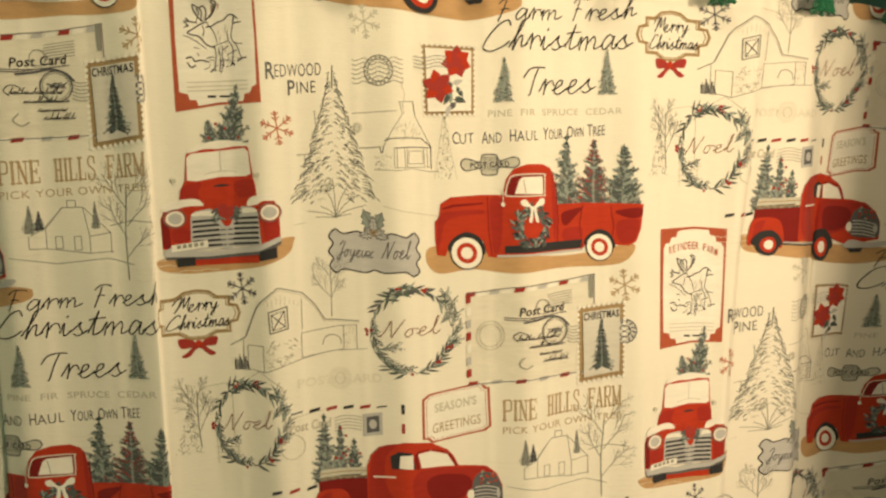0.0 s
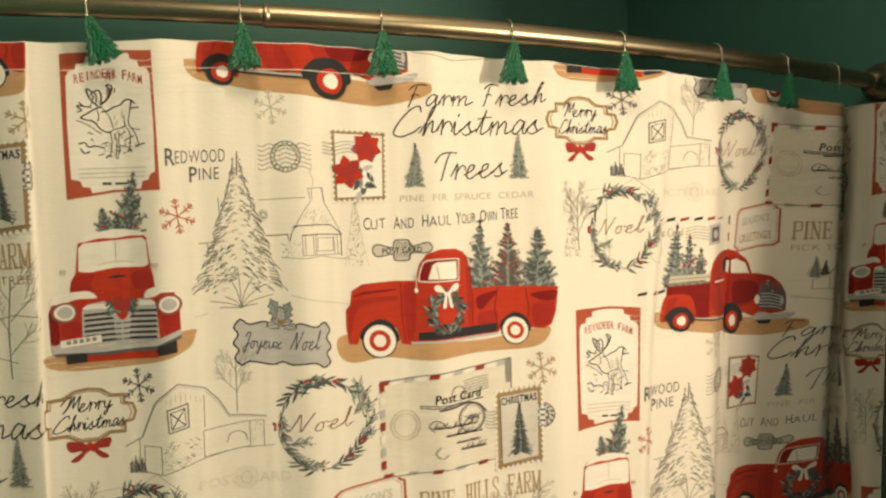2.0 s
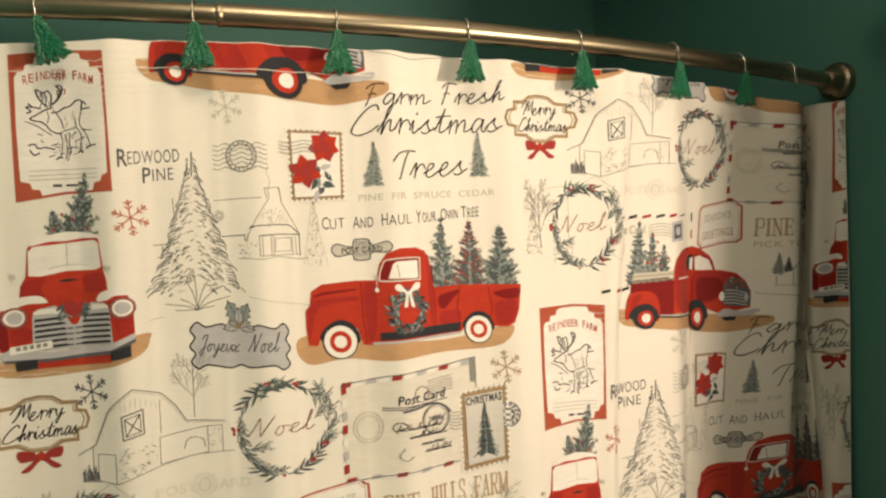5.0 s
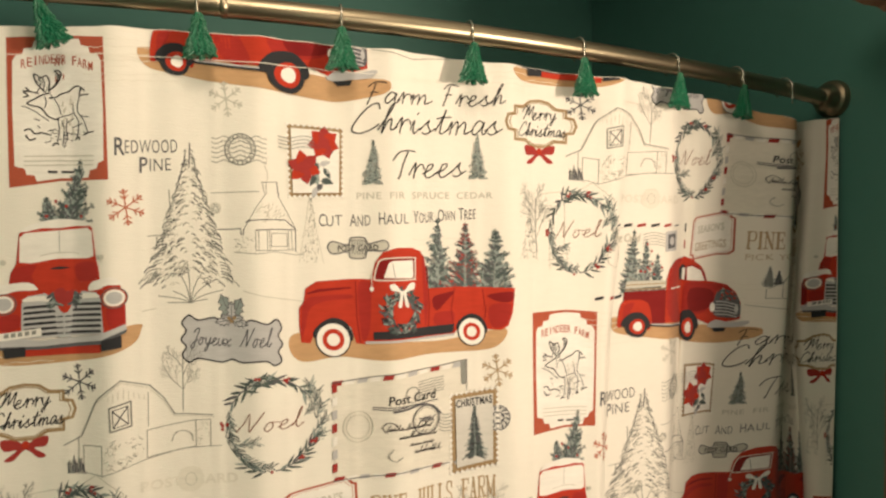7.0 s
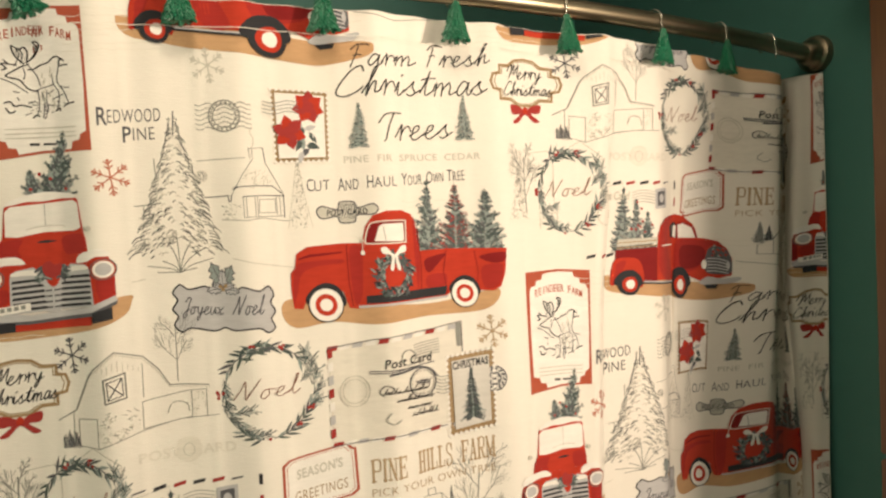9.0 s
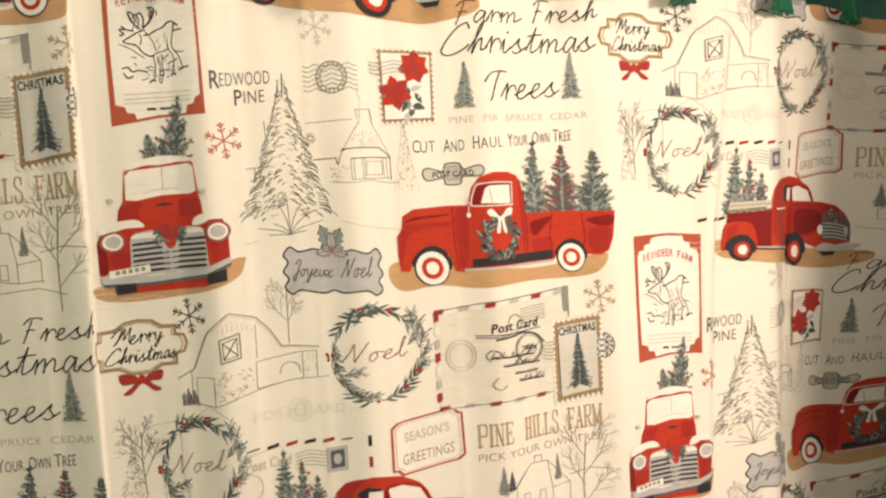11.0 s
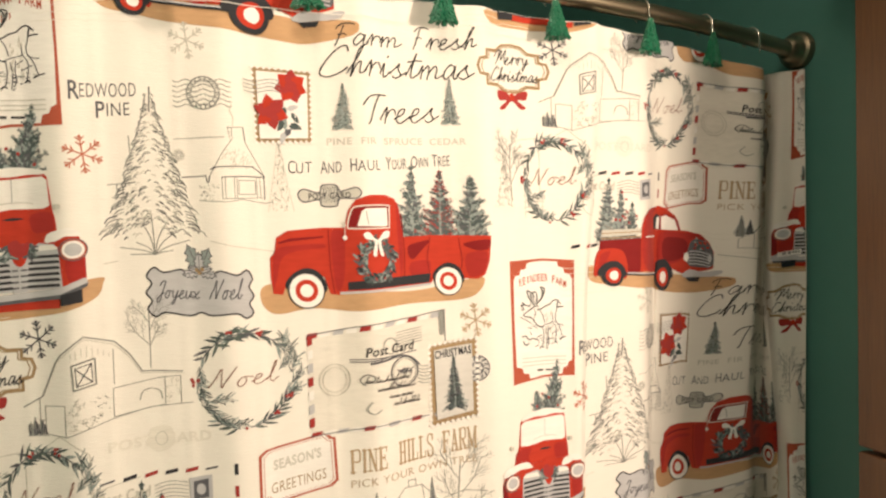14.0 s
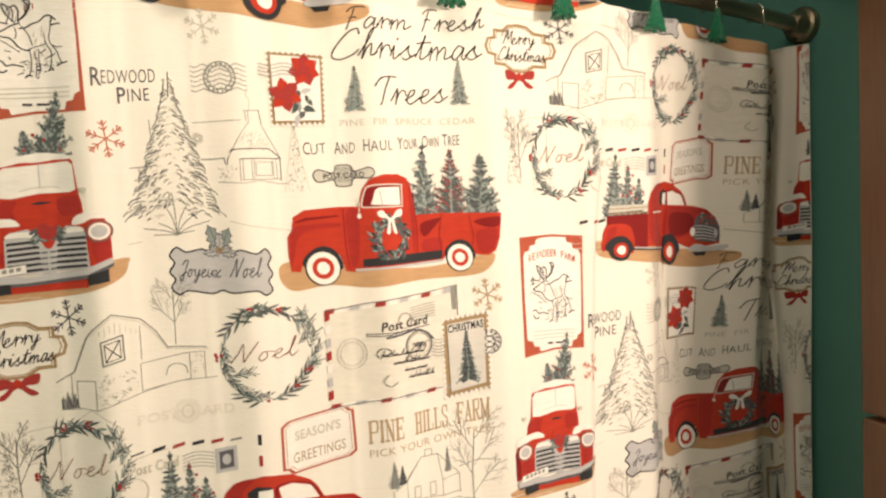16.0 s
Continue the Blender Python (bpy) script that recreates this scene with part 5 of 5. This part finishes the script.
lay("printed_cottage", a, -0.245, 1.760, "grey pencil drawing of a cottage with a small tree")

# farmhouse under the tan words, with its bare tree
a = Art(0, 0, 1e-3)
for p in ([-30, 24, -30, -2, -10, -24, 14, -24, 44, 6, 44, 30], [-10, -24, -30, 0, -48, 10], [14, -24, 20, 10, 44, 6], [20, 10, 20, 30], [-30, 24, 20, 30, 46, 28], [-48, 10, -48, 24, -30, 24], [-4, -24, -4, -32, 6, -32, 6, -24], [-20, 10, -12, 10, -12, 24, -20, 24, -20, 10], [2, 10, 10, 10, 10, 26, 2, 26, 2, 10], [-70, 34, -20, 42, 40, 36, 70, 44], [44, -2, 70, -8, 100, -4]):
    a.line(p, 0.9, "pencil", up=False)
a.conifer(-46, -26, 6, 9, rng, ("pencil", "charcoal", "pencil"), 1.2)
a.conifer(-36, -20, 2, 7, rng, ("charcoal", "black"), 1.3)
a.conifer(28, -30, 0, 6, rng, ("pencil", "charcoal"), 1.2)
lay("printed_farmhouse", a, 0.033, 1.365, "grey pencil drawing of a farmhouse")
a = Art(0, 0, 1e-3)
bare_tree(a, 82, -66, 54, 17, "pencil", 1.4)
lay("printed_bare_tree", a, 0.014, 1.358, "grey pencil drawing of a bare tree")

# second card, behind the slanted truck
a = Art(0, 0, 1e-3)
for k in range(6):
    x = -43 + 21 * k
    w = 2.0 if k in (0, 5) else 4.0
    a.fill([x, -32 - w / 2, x + 13, -34 - w / 2, x + 12, -34 + w / 2, x - 1, -32 + w / 2], "charcoal" if k in (0, 5) else ("wine", "black")[k % 2])
for k in range(3):
    a.fill([92, -36 + 24 * k, 96, -36 + 24 * k, 96, -24 + 24 * k, 92, -24 + 24 * k], ("black", "wine")[k % 2])
for k in range(3):
    a.fill([-70 + 21 * k, 62, -58 + 21 * k, 60, -59 + 21 * k, 64, -71 + 21 * k, 66], ("black", "wine")[k % 2])
a.fill([44, -24, 68, -26, 68, 2, 44, 4], "silver")
a.fill([48, -20, 64, -22, 64, -2, 48, 0], "charcoal")
a.disc(56, -11, 5, 6, "silver", 14)
for k in range(5):
    a.sweep([8, -20 + 4 * k, 24, -23 + 4 * k, 42, -20 + 4 * k], 0.8, "pencil", False)
a.ring(-43, 8, 14, 15, 0.9, "faint")
a.text("Post Card", -46, -22, 4, -10, "faint", 0.1, 0.02)
lay("printed_postcard", a, -0.264, 1.411, "card edge of red and black dashes with a grey stamp")

# fence and shed behind the tall wreath; a worn crest; faint lines of old handwriting
a = Art(0, 0, 1e-3)
for p in ([-44, 30, -14, 30], [-44, 37, -14, 37], [-44, 44, -14, 44], [-42, 26, -42, 50], [-16, 26, -16, 50], [-20, -40, 16, -62, 44, -40, 44, 10], [-20, -40, -20, 20], [-60, -46, -20, -50], [40, 0, 90, -6]):
    a.line(p, 0.9, "faint", up=False)
bare_tree(a, -62, -52, 28, 30, "pencil", 1.4)
for k in range(120):
    f = rng.random()
    x = -74 + 17 * f * rng.uniform(-1, 1)
    a.line([x, -28 + 62 * f, x + rng.uniform(-4, 4), -25 + 62 * f], 0.7, rng.choice(("pencil", "faint")), up=False)
lay("printed_shed", a, 0.245, 1.752, "faint pencil drawing of a shed, fence and bare tree")
a = Art(0, 0, 1e-3)
a.text("POST  CARD", -52, -5, 52, 6, "pale", 0, 0.03)
a.smooth([-10, -12, 10, -12, 13, 6, 0, 14, -13, 6], "pale", True, 3)
a.ring(0, 0, 6, 7, 1.0, "faint")
lay("printed_crest", a, -0.247, 1.480, "worn grey crest between faint letters")
for s, z, n in ((-0.05, 1.97, 7), (0.30, 1.62, 7), (-0.45, 1.63, 6), (0.06, 1.72, 4)):
    a = Art(0, 0, 1e-3)
    for k in range(n):
        x0 = rng.uniform(-60, -30)
        a.sweep([(x0 + 7 * q, -22 + 7 * k + rng.uniform(-1.1, 1.1)) for q in range(rng.randint(8, 16))], 0.6, "pale", False, 3)
    lay("printed_handwriting", a, s, z, "faint lines of old handwriting")
